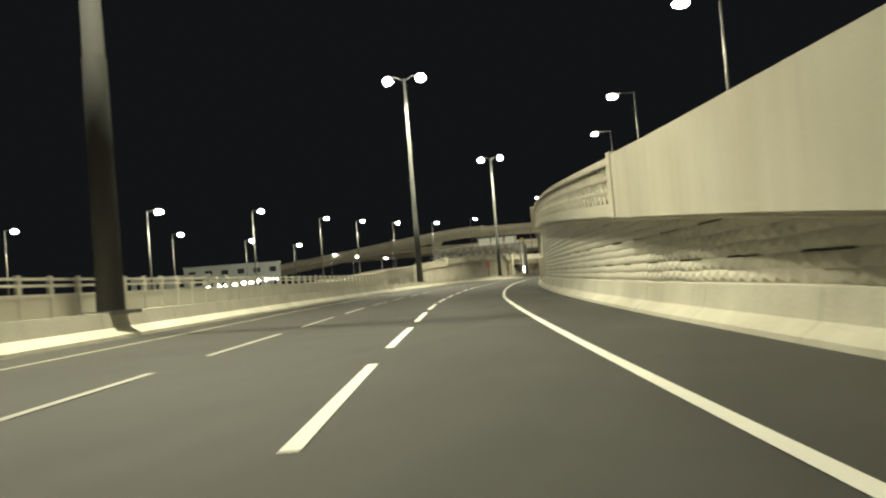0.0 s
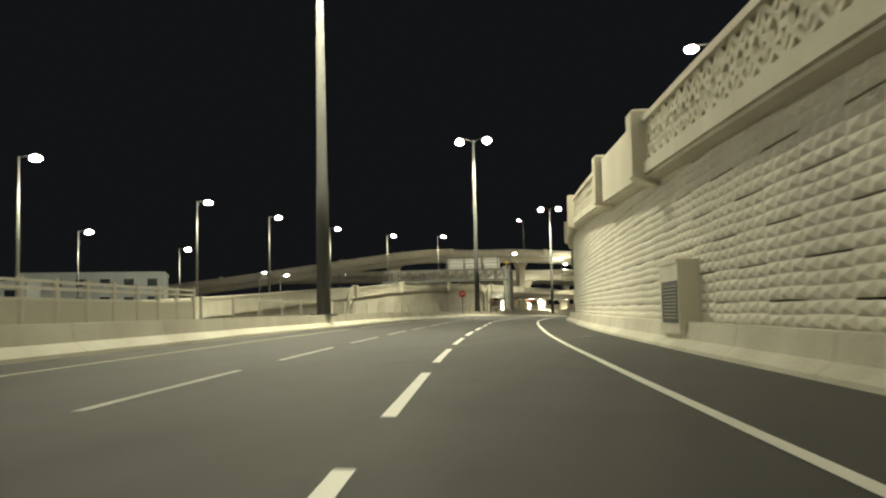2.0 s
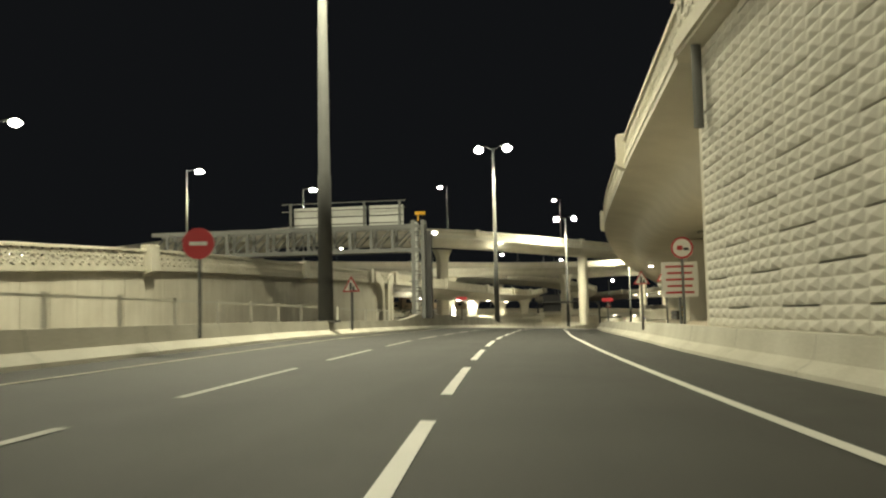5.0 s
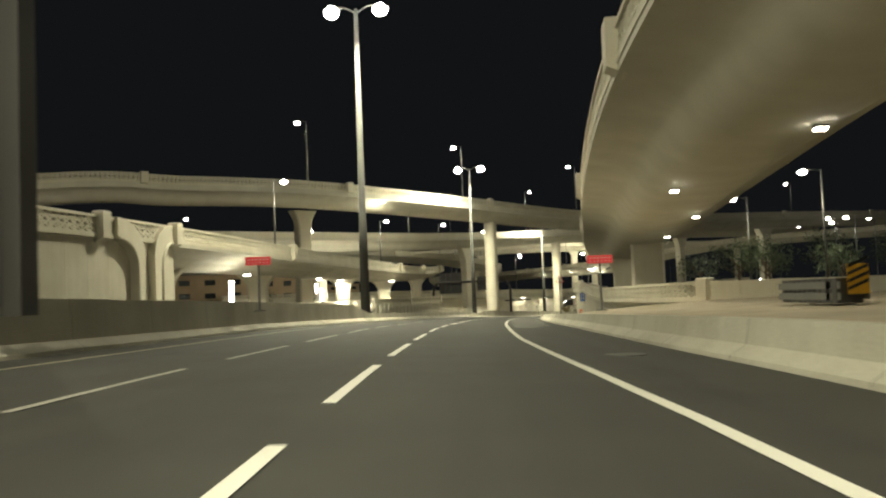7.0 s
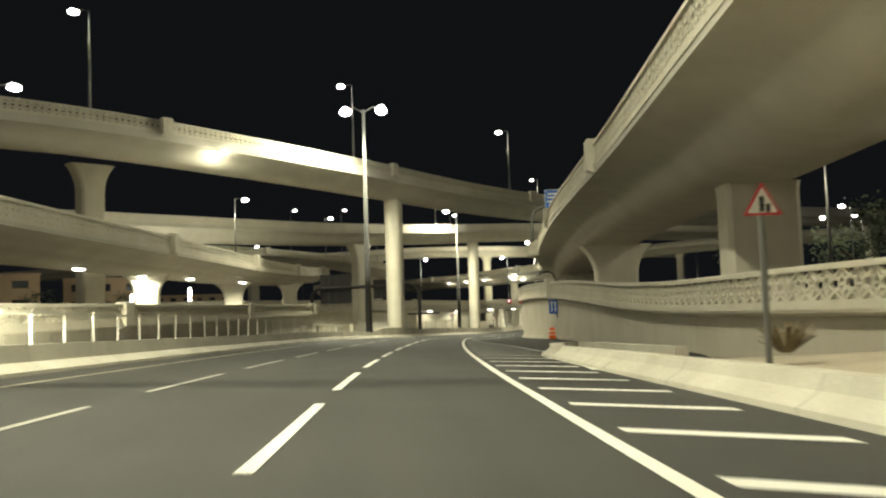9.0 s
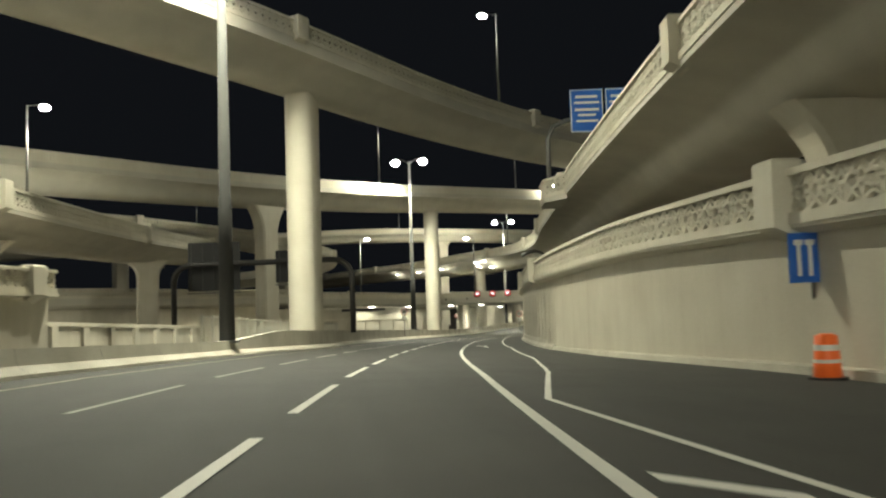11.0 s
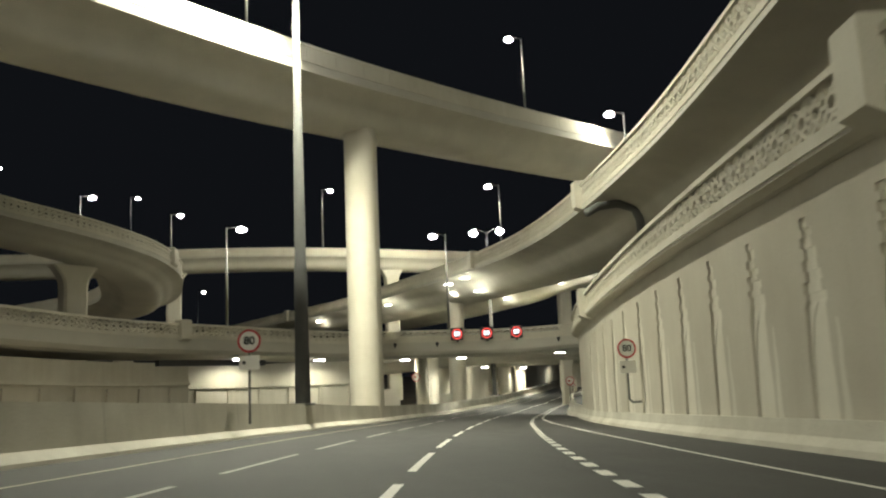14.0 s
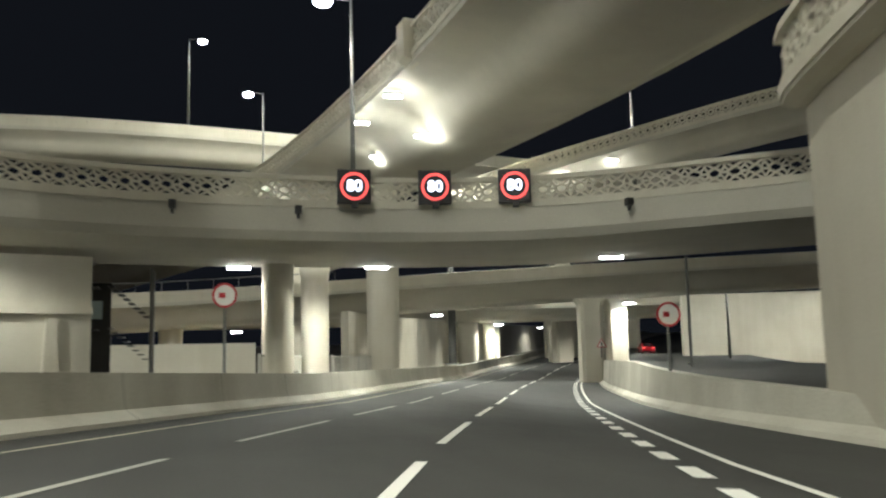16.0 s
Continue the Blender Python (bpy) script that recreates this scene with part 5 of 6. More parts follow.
def road_sign(label, x, y, z, r, base, kind, rz=0.0, pole_at=None):
    t = thing("road_sign", label, "road sign", at=(x, y, base))
    t0 = (x, y) if pole_at is None else pole_at
    if pole_at is None:
        Mesh().tube([(x, y + 0.08, base), (x, y + 0.08, z + r * 0.6)], 0.055, 10).make("pole", STEEL, t)
    else:
        Mesh().tube([(x, y + 0.08, z + r * 0.5), (x, y + 0.08, z - 2.4), (x + 0.15, y + 0.08, z - 2.55), (t0[0], t0[1], z - 2.55)], 0.055, 10).make("bracket_pole", STEEL, t)
    fc = Mesh().add(*disc(x, y, z, 0, r, 0.02, rz)).make("face", GREYSIGN, t)
    Mesh().add(*disc(x, y, z, r * 0.82, r, 0.03, rz)).make("red_ring", REDL, fc)
    if kind == "80":
        letters("80", r * 0.95, TEXTB, (x, y - 0.03, z), t, rz=rz, bold=0.012)
        pl = Mesh().add(*plate(x, y, z - r - 0.42, r * 1.7, 0.6, 0.02, rz)).make("sub_plate", GREYSIGN, t)
        lorry = Mesh().add(*plate(x + 0.08, y, z - r - 0.38, 0.42, 0.2, 0.03, rz)).add(*plate(x - 0.22, y, z - r - 0.42, 0.14, 0.13, 0.03, rz))
        lorry.make("lorry_mark", TEXTB, pl)
    elif kind == "lorry":
        Mesh().add(*plate(x - 0.2 * r, y, z, r * 0.5, r * 0.42, 0.03, rz)).make("red_mark", REDL, fc)
        Mesh().add(*plate(x + 0.36 * r, y, z - 0.05, r * 0.45, r * 0.24, 0.03, rz)).make("black_mark", TEXTB, fc)
    else:
        Mesh().add(*disc(x, y, z, 0, r * 0.82, 0.03, rz)).make("red_field", REDL, fc)
        Mesh().add(*plate(x, y, z, r * 1.1, r * 0.24, 0.04, rz)).make("white_bar", GREYSIGN, fc)


road_sign("round red and white sign on the median", -43.5, 181.1, 3.7, 0.47, 0.9, "red", 0.2)
road_sign("round speed sign 80 with a lorry plate on the trench wall", 1.5, 465.85, -1.97, 0.46, -5.0, "80", -0.15, (2.3, 466.2))
road_sign("round speed sign 80 with a lorry plate on the median", -16.2, 464.8, -1.1, 0.5, -4.6, "80", -0.15)
road_sign("round no overtaking sign with red and black lorries on the median", 0.4, 517.0, -2.5, 0.45, -5.4, "lorry", -0.2)
road_sign("round no overtaking sign with red and black lorries by the barrier", 15.9, 513.2, -3.55, 0.45, -5.6, "lorry", -0.2)


def triangle_sign(label, x, y, z, w, base, rz=0.0):
    t = thing("road_sign", label, "road sign", at=(x, y, base))
    Mesh().tube([(x, y + 0.08, base), (x, y + 0.08, z)], 0.06, 10).make("pole", STEEL, t)

    def tri(k, d):
        h = w * 0.87 * k
        c, s = math.cos(rz), math.sin(rz)
        v = []
        for dd in (d, d - 0.02):
            for lx, lz in ((-w * k / 2, -h / 3), (w * k / 2, -h / 3), (0, 2 * h / 3)):
                v.append((x + lx * c + dd * s, y + lx * s - dd * c, z + lz))
        return v, [(0, 1, 2), (5, 4, 3), (0, 3, 4, 1), (1, 4, 5, 2), (2, 5, 3, 0)]

    fc = Mesh().add(*tri(1.0, 0.02)).make("face", REDL, t)
    Mesh().add(*tri(0.76, 0.03)).make("field", GREYSIGN, fc)
    Mesh().add(*plate(x - 0.02, y, z, 0.09, w * 0.4, 0.04, rz)).add(*plate(x + 0.1, y, z - 0.08, 0.08, w * 0.22, 0.04, rz)).make("mark", TEXTB, fc)


road_sign("round red no entry sign beyond the pier", -15.0, 246.0, 3.1, 0.42, 0.6, "red")
road_sign("round no overtaking sign beyond the ramp wall's end", -28.4, 191.0, 3.8, 0.42, 0.6, "lorry")
pb = thing("sign_board", "pale sign board with rows of small writing", "road sign", at=(-28.5, 191.3, 0.6))
Mesh().tube([(-28.5, 191.4, 0.6), (-28.5, 191.4, 2.6)], 0.06, 8).make("pole", STEEL, pb)
fc = Mesh().add(*plate(-28.5, 191.3, 2.6, 1.36, 1.35, 0.03)).make("face", GREYSIGN, pb)
wb = Mesh()
for k in range(5):
    wb.add(*plate(-28.5, 191.3, 2.6 + 0.5 - 0.25 * k, 1.05 - 0.12 * (k % 2), 0.08, 0.042))
tagged(wb.make("writing_bars", REDL, fc), kind="stuff")
triangle_sign("small triangular warning sign beyond the ramp wall's end", -29.6, 196.0, 2.8, 0.7, 0.6)
triangle_sign("triangular merge warning sign on the gravel verge", -26.6, 215.5, 3.7, 1.25, 0.6)
triangle_sign("triangular warning sign on the median", -41.7, 192.0, 2.7, 0.75, 0.9)
triangle_sign("triangular bend warning sign standing on pale gravel", -27.7, 291.4, 2.35, 0.74, -0.7, -0.1)
triangle_sign("triangular warning sign beside the square pier", 28.0, 545.0, -4.2, 0.8, -5.2, -0.2)


def red_panel(label, x, y, z, base):
    t = thing("red_sign_panel", label, "sign", "red sign panels", at=(x, y, base))
    Mesh().tube([(x, y + 0.08, base), (x, y + 0.08, z + 0.15)], 0.06, 10).make("pole", STEEL, t)
    Mesh().tube([(x, y + 0.08, base), (x, y + 0.08, base + 0.06)], 0.3, 14).make("foot", STEEL, t)
    fc = Mesh().add(*plate(x, y, z, 1.26, 0.4, 0.03)).make("face", RED, t)
    bars = Mesh()
    for k in range(6):
        bars.add(*plate(x - 0.46 + 0.185 * k, y, z + 0.07, 0.14, 0.07, 0.042))
        bars.add(*plate(x - 0.46 + 0.185 * k, y, z - 0.09, 0.12, 0.05, 0.042))
    tagged(bars.make("writing_bars", mat("pale_red_film", (0.8, 0.4, 0.38), 0.4, noise_amt=0), fc), kind="stuff")


red_panel("red sign panel on a grey pole standing on gravel", -28.9, 260.0, 2.85, 0.3)
red_panel("red sign panel on a grey pole behind the median", -45.9, 259.3, 3.4, 0.9)

# speed panels on the low bridge
GLOW_R = mat("red_light_dots", (0.5, 0.05, 0.04), 0.4, noise_amt=0, emit=(1.0, 0.10, 0.07), power=1.3)
GLOW_W = mat("white_light_dots", (0.6, 0.6, 0.6), 0.4, noise_amt=0, emit=(0.95, 1.0, 1.0), power=2.0)
for x, y, z, rz in ((5.4, 518.75, 1.95, -0.06), (8.65, 518.45, 1.95, -0.15), (11.8, 517.7, 1.95, -0.3)):
    t = thing("speed_panel", "dark matrix panel showing a lit red ring and 80", "traffic sign", "speed panels", at=(x, y, z - 0.7))
    Mesh().add(*plate(x, y, z, 1.32, 1.36, 0.12, rz, 0.35)).make("housing", BLACK, t)
    Mesh().add(*disc(x, y, z, 0.46, 0.56, 0.15, rz)).make("red_ring", GLOW_R, t)
    letters("80", 0.62, GLOW_W, (x + 0.15 * math.sin(rz), y - 0.15 * math.cos(rz), z), t, rz=rz, bold=0.012)
    Mesh().box((x, y - 0.1, z - 0.78), (0.25, 0.25, 0.2), rz).make("bracket", DARK, t)
for x, y in ((3.2, 518.85), (15.8, 515.6), (-1.5, 518.1)):
    t = thing("bridge_sensor", "small dark sensor box fixed to the parapet", "sensor", at=(x, y, 1.0))
    Mesh().box((x, y, 1.0), (0.26, 0.3, 0.3)).box((x, y, 0.8), (0.12, 0.12, 0.3)).make("housing", BLACK, t)

# ---- truss gantry over the opposite carriageway ----
g = thing("sign_gantry", "grey steel truss gantry with the backs of large signs", "gantry", at=(-46.6, 235.4, 1.3))
for dx, dy in ((-0.45, -0.55), (0.45, -0.55), (0.45, 0.55), (-0.45, 0.55)):
    Mesh().box((-46.6 + dx, 235.6 + dy, 5.7), (0.34, 0.34, 9.0)).make("leg", STEEL, g)
lz = Mesh()
for k in range(7):
    z = 1.6 + 1.2 * k
    lz.box((-46.6, 235.05, z), (0.9, 0.1, 0.1)).box((-46.6, 236.15, z), (0.9, 0.1, 0.1)).box((-47.05, 235.6, z), (0.1, 1.1, 0.1)).box((-46.15, 235.6, z), (0.1, 1.1, 0.1))
    lz.tube([(-47.05, 235.05, z), (-46.15, 235.05, z + 1.2)], 0.045, 6)
lz.make("leg_bracing", STEEL, g)
Mesh().box((-46.95, 235.5, 5.6), (0.5, 0.9, 8.8)).make("leg_cladding", SIGNBACK, g)
Mesh().box((-45.75, 235.9, 5.2), (0.5, 0.8, 8.0)).make("leg_duct", DARK, g)
for k in range(9):
    Mesh().box((-46.95, 234.98, 1.9 + 0.9 * k), (0.95, 0.16, 0.12)).make("rung", STEEL, g)
for y in (235.1, 236.9):
    for z in (7.5, 9.7):
        Mesh().box((-59.5, y, z), (26, 0.26, 0.36)).make("chord", STEEL, g)
for y in (235.1, 236.9):
    for k in range(13):
        x = -47 - 2.0 * k
        Mesh().box((x, y, 8.6), (0.26, 0.2, 2.1)).make("web_post", STEEL, g)
        Mesh().tube([(x, y, 9.6), (x - 2.0, y, 7.6)], 0.09, 8).make("brace", STEEL, g)
Mesh().box((-59.5, 236.0, 7.42), (26, 1.5, 0.06)).make("walkway", STEEL, g)
for x0, x1 in ((-51.6, -48.3), (-55.4, -51.9), (-59.0, -55.7)):
    sb = Mesh().box(((x0 + x1) / 2, 237.0, 10.95), (x1 - x0, 0.08, 2.0)).make("sign_board", SIGNBACK, g)
    for z in (10.3, 11.0, 11.65):
        Mesh().box(((x0 + x1) / 2, 236.92, z), (x1 - x0, 0.06, 0.09)).make("stiffener", DARK, sb)
for x in (-48.6, -52.0, -55.6, -59.2):
    Mesh().box((x, 236.6, 10.9), (0.2, 0.25, 2.9)).make("sign_post", STEEL, g)
for z in (11.6, 12.3):
    Mesh().box((-54, 236.45, z), (12, 0.07, 0.07)).make("hand_rail", STEEL, g)
cm = thing("traffic_camera", "yellow traffic camera on top of the gantry leg", "camera", at=(-46.6, 235.4, 10.2))
Mesh().box((-46.4, 235.2, 10.85), (0.9, 0.28, 0.28), 0.4).box((-46.6, 235.3, 10.45), (0.12, 0.12, 0.6)).make("housing", AMBER, cm)

# ---- dark cantilever sign frame beyond the first column ----
g = thing("cantilever_gantry", "dark curved pipe frame with the backs of two sign boards", "gantry", at=(-25.6, 427.8, -3.0))
arc = [(-25.6, 427.8, -2.9), (-25.6, 427.8, 2.9)] + [(-25.6 - 1.9 * (1 - math.cos(a)), 427.8 + 0.2 * a, 2.9 + 1.9 * math.sin(a)) for a in np.linspace(0.2, math.pi / 2, 6)]
arc += [(-42.4, 432.6, 4.8)] + [(-42.5 - 1.9 * math.sin(a), 432.6 + 0.3 * a, 2.9 + 1.9 * math.cos(a)) for a in np.linspace(0.2, math.pi / 2, 6)] + [(-44.4, 433.1, -3.5)]
Mesh().tube(arc, 0.3, 12).make("pipe", DARK, g, smooth=True)
for x0, x1, z0, z1 in ((-43.0, -37.2, 2.0, 7.2), (-33.6, -28.6, 2.6, 6.0)):
    rzb = math.atan2(432.6 - 427.8, -42.4 + 25.6) + math.pi
    xm = (x0 + x1) / 2
    ym = float(np.interp(xm, [-42.4, -27.5], [432.6, 428.1])) + 0.5
    sb = Mesh().box((xm, ym, (z0 + z1) / 2), (x1 - x0, 0.12, z1 - z0), rzb).make("sign_board", BLACK, g)
    for k in range(5):
        Mesh().box((x0 + 0.5 + (x1 - x0 - 1) * k / 4, ym - 0.12 + (0.12 if False else 0), (z0 + z1) / 2), (0.08, 0.1, z1 - z0), rzb).make("stiffener", DARK, sb)
    Mesh().box((xm, ym - 0.2, z0 - 0.25), (x1 - x0, 0.5, 0.1), rzb).make("catwalk", STEEL, g)

# ---- blue direction signs over the viaduct ----
g = thing("direction_sign", "blue direction signs on a curved grey arm above the viaduct", "direction sign", at=(-8.3, 413.5, 8.8))
Mesh().tube([(-8.2, 412.6, 8.7), (-8.2, 412.6, 14.4), (-7.6, 412.8, 15.6), (-6.2, 413.5, 16.3), (-4.8, 413.2, 16.5), (4, 411.8, 16.5)], 0.22, 12).make("arm", STEEL, g, smooth=True)
for x in (-4.6, -1.4):
    y = 411.9 - (x + 4.6) * 0.16
    sb = Mesh().box((x, y, 16.9), (3.0, 0.1, 4.0), -0.16).make("sign_board", BLUE, g)
    fr = Mesh()
    for dz, hh, ww in ((1.3, 0.24, 2.0), (0.75, 0.2, 2.3), (0.1, 0.24, 2.2), (-0.4, 0.2, 1.6), (-0.95, 0.2, 2.0)):
        fr.box((x, y - 0.07, 16.9 + dz), (ww, 0.02, hh), -0.16)
    for k in (-1, 1):
        fr.box((x + k * 1.42, y - 0.07 - k * 1.42 * 0.16, 16.9), (0.07, 0.02, 3.9), -0.16).box((x, y - 0.07, 16.9 + k * 1.92), (2.9, 0.02, 0.07), -0.16)
    tagged(fr.make("writing_bars", GREYSIGN, sb), kind="stuff")
sgn = thing("lane_sign", "square blue lane sign with white arrows on a wall bracket", "road sign", at=(-17.15, 357.0, -0.6))
fc = Mesh().add(*plate(-17.15, 357.0, 0.4, 1.35, 1.3, 0.03, -0.1)).make("face", BLUE, sgn)
ar = Mesh()
for dx in (-0.42, -0.1):
    ar.add(*plate(-17.15 + dx, 357.0, 0.35, 0.1, 0.85, 0.045, -0.1)).add(*plate(-17.15 + dx, 357.0, 0.8, 0.24, 0.14, 0.045, -0.1))
ar.add(*plate(-16.75, 356.95, 0.1, 0.1, 0.45, 0.045, -0.1)).add(*plate(-16.87, 356.95, 0.4, 0.28, 0.12, 0.045, -0.1))
ar.make("arrows", GREYSIGN, fc)
Mesh().tube([(-17.15, 357.1, 0.2), (-17.0, 357.3, -0.6), (-16.4, 357.8, -1.4)], 0.06, 8).make("bracket", STEEL, sgn)

# road-works barrel
bq = road(356.9, 11.6, 0)
br = thing("traffic_barrel", "orange plastic traffic barrel with pale bands", "traffic barrel", at=tuple(bq))
# slight glow put into the plastic; the barrel holds no lamp
ORANGE = mat("glowing_orange_plastic", (0.75, 0.14, 0.02), 0.45, noise_amt=0.08, emit=(0.8, 0.12, 0.02), power=0.12)
Mesh().tube([bq, bq + np.array((0, 0, 0.5)), bq + np.array((0, 0, 1.05)), bq + np.array((0, 0, 1.1))], [0.34, 0.3, 0.26, 0.14], 18).make("body", ORANGE, br, smooth=True)
for z in (0.35, 0.7):
    Mesh().tube([bq + np.array((0, 0, z)), bq + np.array((0, 0, z + 0.14))], 0.325 - 0.05 * z, 18).make("band", GREYSIGN, br)
Mesh().tube([bq, bq + np.array((0, 0, 0.07))], 0.45, 18).make("foot", BLACK, br)

# crash cushion with chevron board
cc = thing("crash_cushion", "dark ribbed crash cushion with a yellow and black chevron board", "crash cushion", at=(-22.1, 250, 0.3))
rb = Mesh()
for k in range(11):
    rb.box((-22.1 + 0.02 * k, 247.6 + 0.55 * k, 0.95), (0.9, 0.42, 0.9))
rb.make("ribs", DARK, cc)
for z in (0.75, 1.15):
    for dx in (-0.5, 0.5):
        Mesh().box((-22.0 + dx, 250.2, z), (0.06, 6.0, 0.26)).make("side_rail", STEEL, cc)
bd = Mesh().add(*plate(-21.9, 247.1, 1.35, 0.75, 1.05, 0.03)).make("chevron_board", AMBER, cc)
chv = Mesh()
for k in range(4):
    z = 0.95 + 0.26 * k
    v = [(-22.26, 247.06, z), (-21.54, 247.06, z + 0.3), (-21.54, 247.06, z + 0.42), (-22.26, 247.06, z + 0.12)]
    chv.add(v + [(a, b + 0.01, c) for a, b, c in v], [(0, 1, 2, 3), (7, 6, 5, 4)])
chv.make("black_stripes", TEXTB, bd)


# ---- shrub, trees ----
LEAF = mat("dark_foliage", (0.055, 0.075, 0.035), 0.7, noise_amt=0.4, fine=3)
BARK = mat("bark", (0.12, 0.09, 0.06), 0.9, noise_amt=0.3)


def tree(x, y, z, h, spread, seed, leaves=900):
    rr = random.Random(seed)
    t = thing("tree", "dark leafy tree beyond the slip road", "tree", "trees", at=(x, y, z))
    tk = Mesh().tube([(x, y, z), (x + 0.1, y, z + h * 0.3), (x + 0.25, y + 0.1, z + h * 0.55)], [0.22, 0.16, 0.1], 9)
    ends = []
    for k in range(7):
        a = k * 2.4 + rr.random()
        b = (x + 0.15, y, z + h * (0.28 + 0.04 * k))
        e = (x + spread * 0.6 * math.cos(a), y + spread * 0.6 * math.sin(a), z + h * (0.5 + 0.06 * k))
        tk.tube([b, ((b[0] + e[0]) / 2, (b[1] + e[1]) / 2, (b[2] + e[2]) / 2 + 0.2), e], [0.08, 0.06, 0.03], 6)
        ends.append(e)
    ends.append((x + 0.2, y, z + h * 0.9))
    tk.make("trunk", BARK, t)
    cr = Mesh()
    for k in range(leaves):
        e = rr.choice(ends)
        r = spread * 0.5 * rr.random() ** 0.5
        a, b = rr.uniform(0, 6.28), rr.uniform(-1, 1)
        p = Vector((e[0] + r * math.cos(a), e[1] + r * math.sin(a), e[2] + r * 0.7 * b))
        s = rr.uniform(0.12, 0.3)
        d = Vector((rr.uniform(-1, 1), rr.uniform(-1, 1), rr.uniform(-0.6, 0.6))).normalized()
        n = d.orthogonal().normalized()
        cr.add([p - d * s, p + n * s * 0.4, p + d * s, p - n * s * 0.4], [(0, 1, 2, 3)])
    tagged(cr.make("crown", LEAF, t), kind="stuff")


for k, (x, y, h, s) in enumerate(((-2, 326, 6.5, 3.2), (4, 334, 7.5, 3.6), (9, 322, 5.5, 3.0), (14, 338, 8.5, 3.6), (21, 330, 7, 3.4), (27, 345, 9, 4.2), (33, 328, 8, 3.8), (40, 342, 9, 4.5), (0, 352, 6, 3.2), (12, 356, 7, 3.6), (47, 330, 8.5, 4.2), (55, 338, 9, 4.5))):
    tree(x, y, 0.2, h, s, k)
for k, (x, y, h, s) in enumerate(((-88, 338, 6, 2.8), (-82, 372, 6, 2.8), (-80, 402, 9.5, 3.0), (-92, 312, 6, 3), (-73, 418, 10.0, 2.8))):
    tree(x, y, zroad(y) - 0.75, h, s, 40 + k, 600)
sp = np.array((-27.2, 291.8, -0.35))
sh = thing("shrub", "small dry shrub growing on the gravel", "shrub", at=tuple(sp))
rr = random.Random(5)
sm = Mesh()
for k in range(90):
    a, r = rr.uniform(0, 6.28), rr.uniform(0.15, 0.5)
    p0 = Vector((sp[0] + 0.1 * math.cos(a), sp[1] + 0.1 * math.sin(a), sp[2] - 0.1))
    p1 = p0 + Vector((r * math.cos(a), r * math.sin(a), rr.uniform(0.2, 0.6)))
    w = Vector((-math.sin(a), math.cos(a), 0)) * 0.03
    sm.add([p0 - w, p0 + w, p1 + w, p1 - w], [(0, 1, 2, 3)])
tagged(sm.make("twig_tuft", mat("dry_twigs", (0.2, 0.16, 0.09), 0.9, noise_amt=0.3), sh), kind="stuff")

# ---- stair behind the median, under the low bridge ----
PINK = mat("faded_red_steel", (0.42, 0.16, 0.15), 0.6, noise_amt=0.25)
PALEBLUE = mat("pale_blue_sheet", (0.40, 0.50, 0.52), 0.6, noise_amt=0.12)
st = thing("steel_stair", "faded red steel stair with a pale blue side panel", "stair", at=(-4.6, 526.0, -7.4))
for x in (-6.2, -2.7):
    for y in (526.0, 527.4):
        Mesh().box((x, y, -4.0), (0.12, 0.12, 6.8)).make("post", STEEL, st)
for z0 in (-1.1, -3.0):
    for y in (526.0, 527.4):
        v = []
        for yy in (y - 0.03, y + 0.03):
            v += [(-5.0, yy, z0), (-4.55, yy, z0), (-2.75, yy, z0 - 1.6), (-2.75, yy, z0 - 2.05), (-2.9, yy, z0 - 2.05), (-4.7, yy, z0 - 0.42), (-5.0, yy, z0 - 0.42)]
        f = [(0, 1, 5, 6), (1, 2, 4, 5), (2, 3, 4), (13, 12, 8, 7), (12, 11, 9, 8), (11, 10, 9)] + [(k, 7 + k, 7 + (k + 1) % 7, (k + 1) % 7) for k in range(7)]
        solid("stringer", v, f, PINK, st)
    for k in range(8):
        Mesh().box((-4.45 + 0.22 * k, 526.7, z0 - 0.25 - 0.2 * k), (0.26, 1.3, 0.04)).make("tread", DARK, st)
    Mesh().box((-5.6, 526.7, z0 - 0.3), (1.2, 1.36, 0.06)).make("landing", DARK, st)
Mesh().box((-5.45, 525.93, -2.45), (1.4, 0.05, 0.8)).make("side_panel", PALEBLUE, st)
Mesh().box((-5.4, 527.55, -4.2), (1.7, 0.06, 6.2)).make("back_panel", DARK, st)

# ---- buildings in the distance ----
WALLW = mat("white_render", (0.62, 0.66, 0.66), 0.8, noise_amt=0.08)
WIN = mat("dark_window_glass", (0.02, 0.025, 0.03), 0.15, noise_amt=0)
TAN = mat("tan_stone_cladding", (0.48, 0.36, 0.24), 0.85, noise_amt=0.15)


def house(label, x, y, z0, z1, w, d, rz, m, cols, rows):
    t = thing("building", label, "building", "distant buildings", at=(x, y, z0))
    Mesh().box((x, y, (z0 + z1) / 2), (w, d, z1 - z0), rz).make("wall", m, t)
    Mesh().box((x, y, z1 + 0.15), (w + 0.4, d + 0.4, 0.3), rz).make("roof", m, t)
    c, s = math.cos(rz), math.sin(rz)
    for i in range(cols):
        for j in range(rows):
            lx, ly = -w / 2 + w * (i + 0.5) / cols, -d / 2 - 0.02
            Mesh().box((x + lx * c - ly * s, y + lx * s + ly * c, z1 - 1.6 - 3.2 * j), (w / cols * 0.42, 0.08, 1.3), rz).make("window", WIN, t)


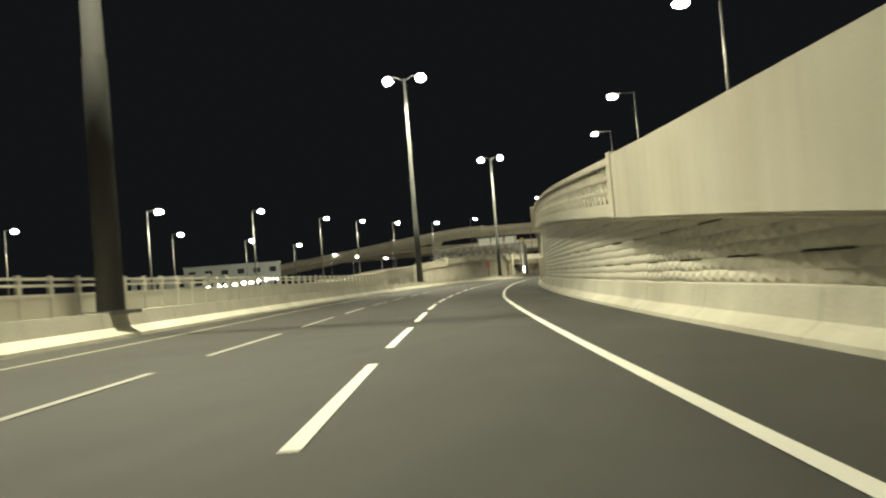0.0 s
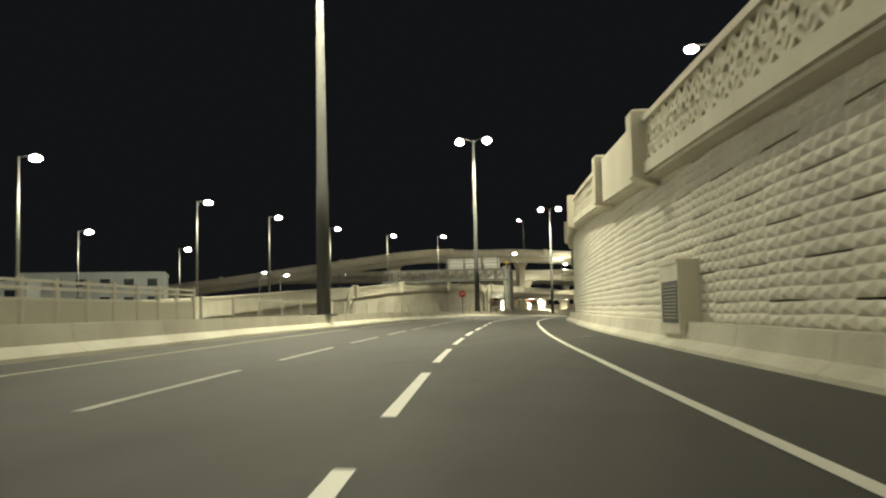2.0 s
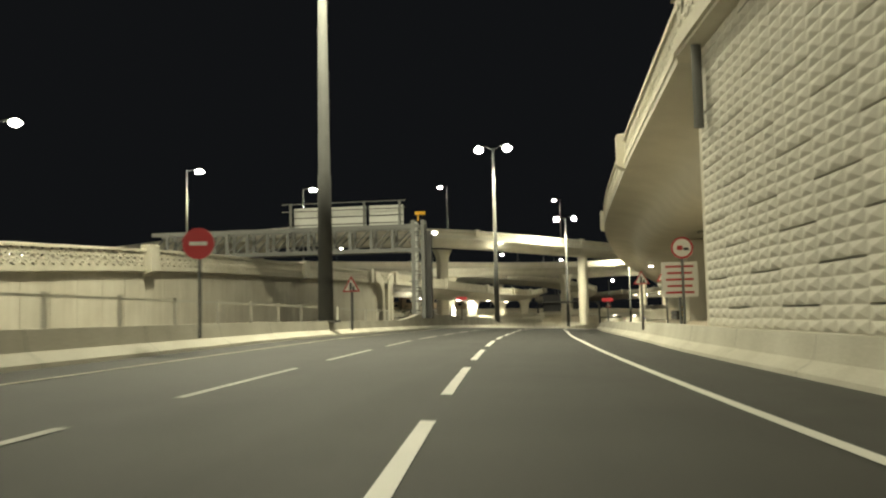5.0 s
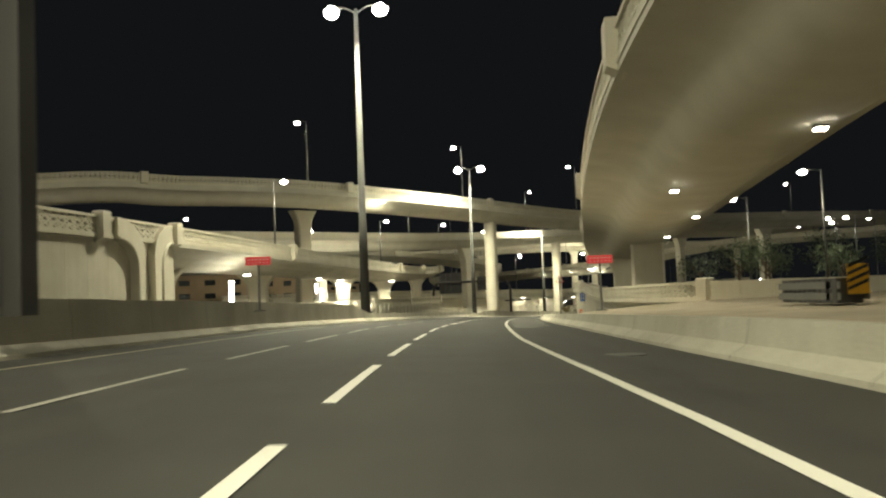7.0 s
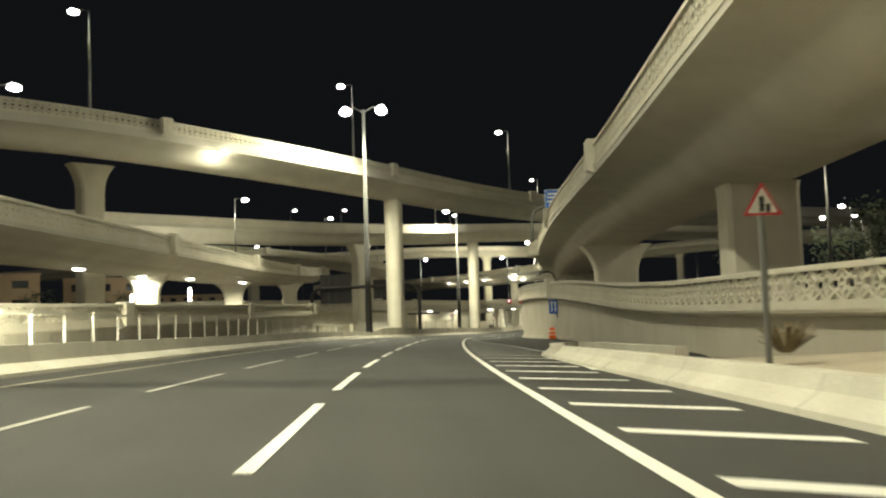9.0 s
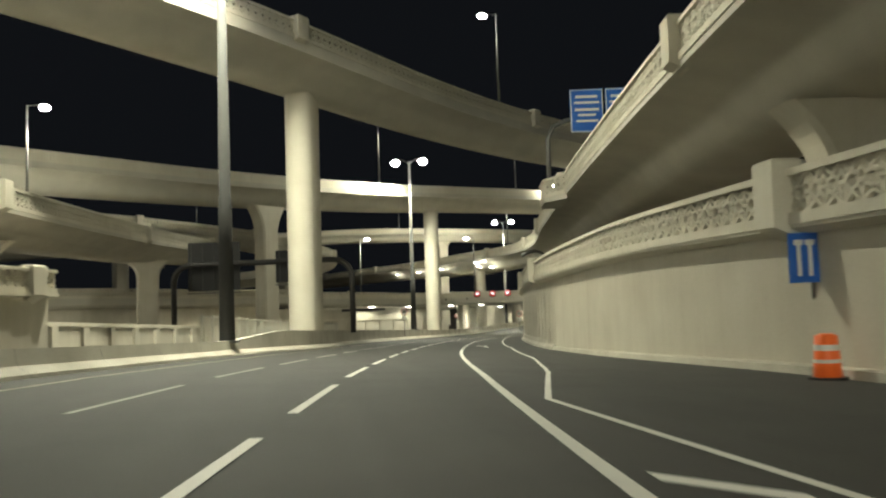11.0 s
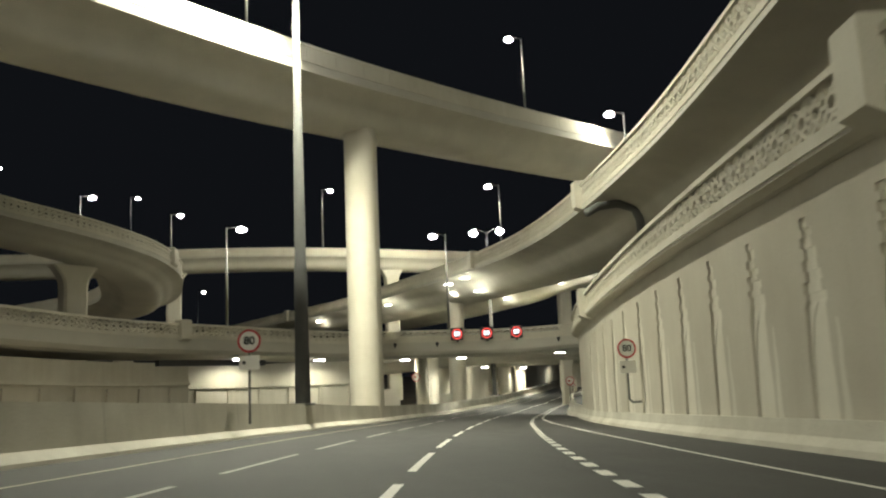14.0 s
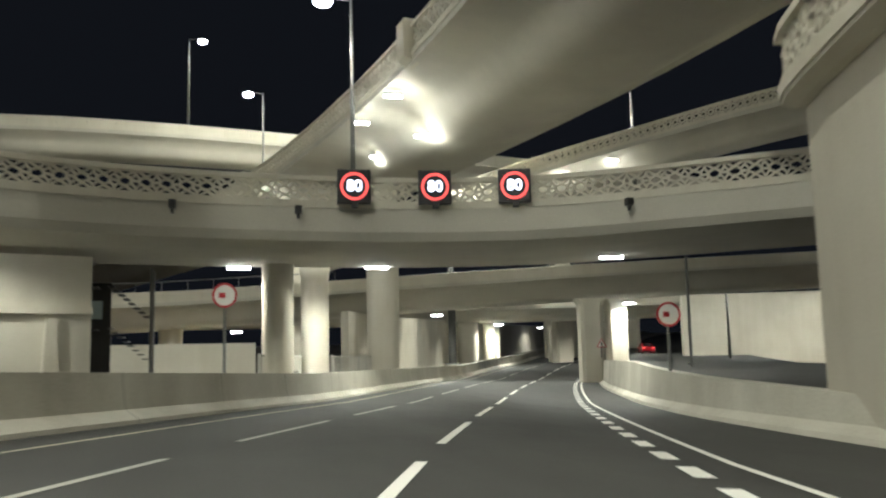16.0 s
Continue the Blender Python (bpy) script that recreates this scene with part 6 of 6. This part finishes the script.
house("low white building with small dark windows", -118, 205, -0.8, 9.4, 24, 15, 0.5, WALLW, 6, 3)
house("low white building beyond the far ramp", -112, 168, -0.8, 6.6, 16, 10, 0.5, WALLW, 4, 2)
house("tan stone building lit under the ramp viaduct", -106, 430, -4, 8.5, 30, 12, 0.35, TAN, 5, 2)
house("tan stone building beyond the ramp viaduct", -84, 446, -5.5, 8.0, 14, 10, 0.3, TAN, 3, 2)
house("low pale building far beyond the viaducts", -120, 640, -5, 9, 60, 20, 0.2, TAN, 12, 3)
house("pale building in the distance beyond the trees", 95, 395, -1, 7, 50, 12, -0.5, WALLW, 12, 2)

# bollard lights under the left viaduct
for x, y in ((-72, 424), (-65.5, 432), (-60.9, 309), (-66, 396)):
    z = zroad(y) - 0.75
    t = thing("bollard_light", "slim white bollard light under the ramp viaduct", "lamp", "bollard lights", at=(x, y, z))
    h = 3.4 if y > 400 else 1.6
    Mesh().tube([(x, y, z), (x, y, h)], 0.16, 10).make("post", STEEL, t)
    Mesh().tube([(x, y, h), (x, y, h + 2.2)], 0.22, 10).make("lens", LENS2, t)
    lamp((x + 0.6, y - 0.6, h + 1.0), 1500 if y > 400 else 350)


# ---- a red car on the side road ----
def car(x, y, z, rz, m):
    t = thing("car", "red car with lit tail lamps on the side road", "car", at=(x, y, z))
    c, s = math.cos(rz), math.sin(rz)

    def w(lx, ly, lz):
        return (x + lx * c - ly * s, y + lx * s + ly * c, z + lz)

    side = [(-2.2, 0.3), (-2.25, 0.75), (-1.9, 0.95), (-1.3, 1.0), (-0.7, 1.42), (0.5, 1.45), (1.2, 1.0), (2.0, 0.85), (2.2, 0.6), (2.15, 0.3)]
    v, f = [], []
    n = len(side)
    for k, px in enumerate((-0.88, -0.8, 0.8, 0.88)):
        for ly, lz in side:
            q = 0.82 if lz > 1.2 else 1.0
            v.append(w(px * q, ly, lz if 0 < k < 3 else lz * 0.97))
    for k in range(3):
        f += [(k * n + i, k * n + (i + 1) % n, (k + 1) * n + (i + 1) % n, (k + 1) * n + i) for i in range(n)]
    f += [tuple(range(n)), tuple(3 * n + i for i in reversed(range(n)))]
    fixed(solid("body", v, f, m, t))
    for px in (-0.8, 0.8):
        for ly in (-1.35, 1.35):
            Mesh().tube([w(px - 0.1, ly, 0.32), w(px + 0.1, ly, 0.32)], 0.32, 16).make("wheel", BLACK, t)
    for px in (-0.62, 0.62):
        Mesh().box(w(px, -2.24, 0.78), (0.36, 0.08, 0.16), rz).make("tail_lamp", GLOW_R, t)
    Mesh().add([w(-0.6, -1.32, 1.03), w(0.6, -1.32, 1.03), w(0.52, -0.78, 1.37), w(-0.52, -0.78, 1.37)], [(0, 1, 2, 3)]).make("rear_window", WIN, t)


p = road(600, 10, 1.42)
car(p[0], p[1], p[2], -0.32, mat("red_car_paint", (0.35, 0.02, 0.03), 0.25, 0.2, noise_amt=0.03))
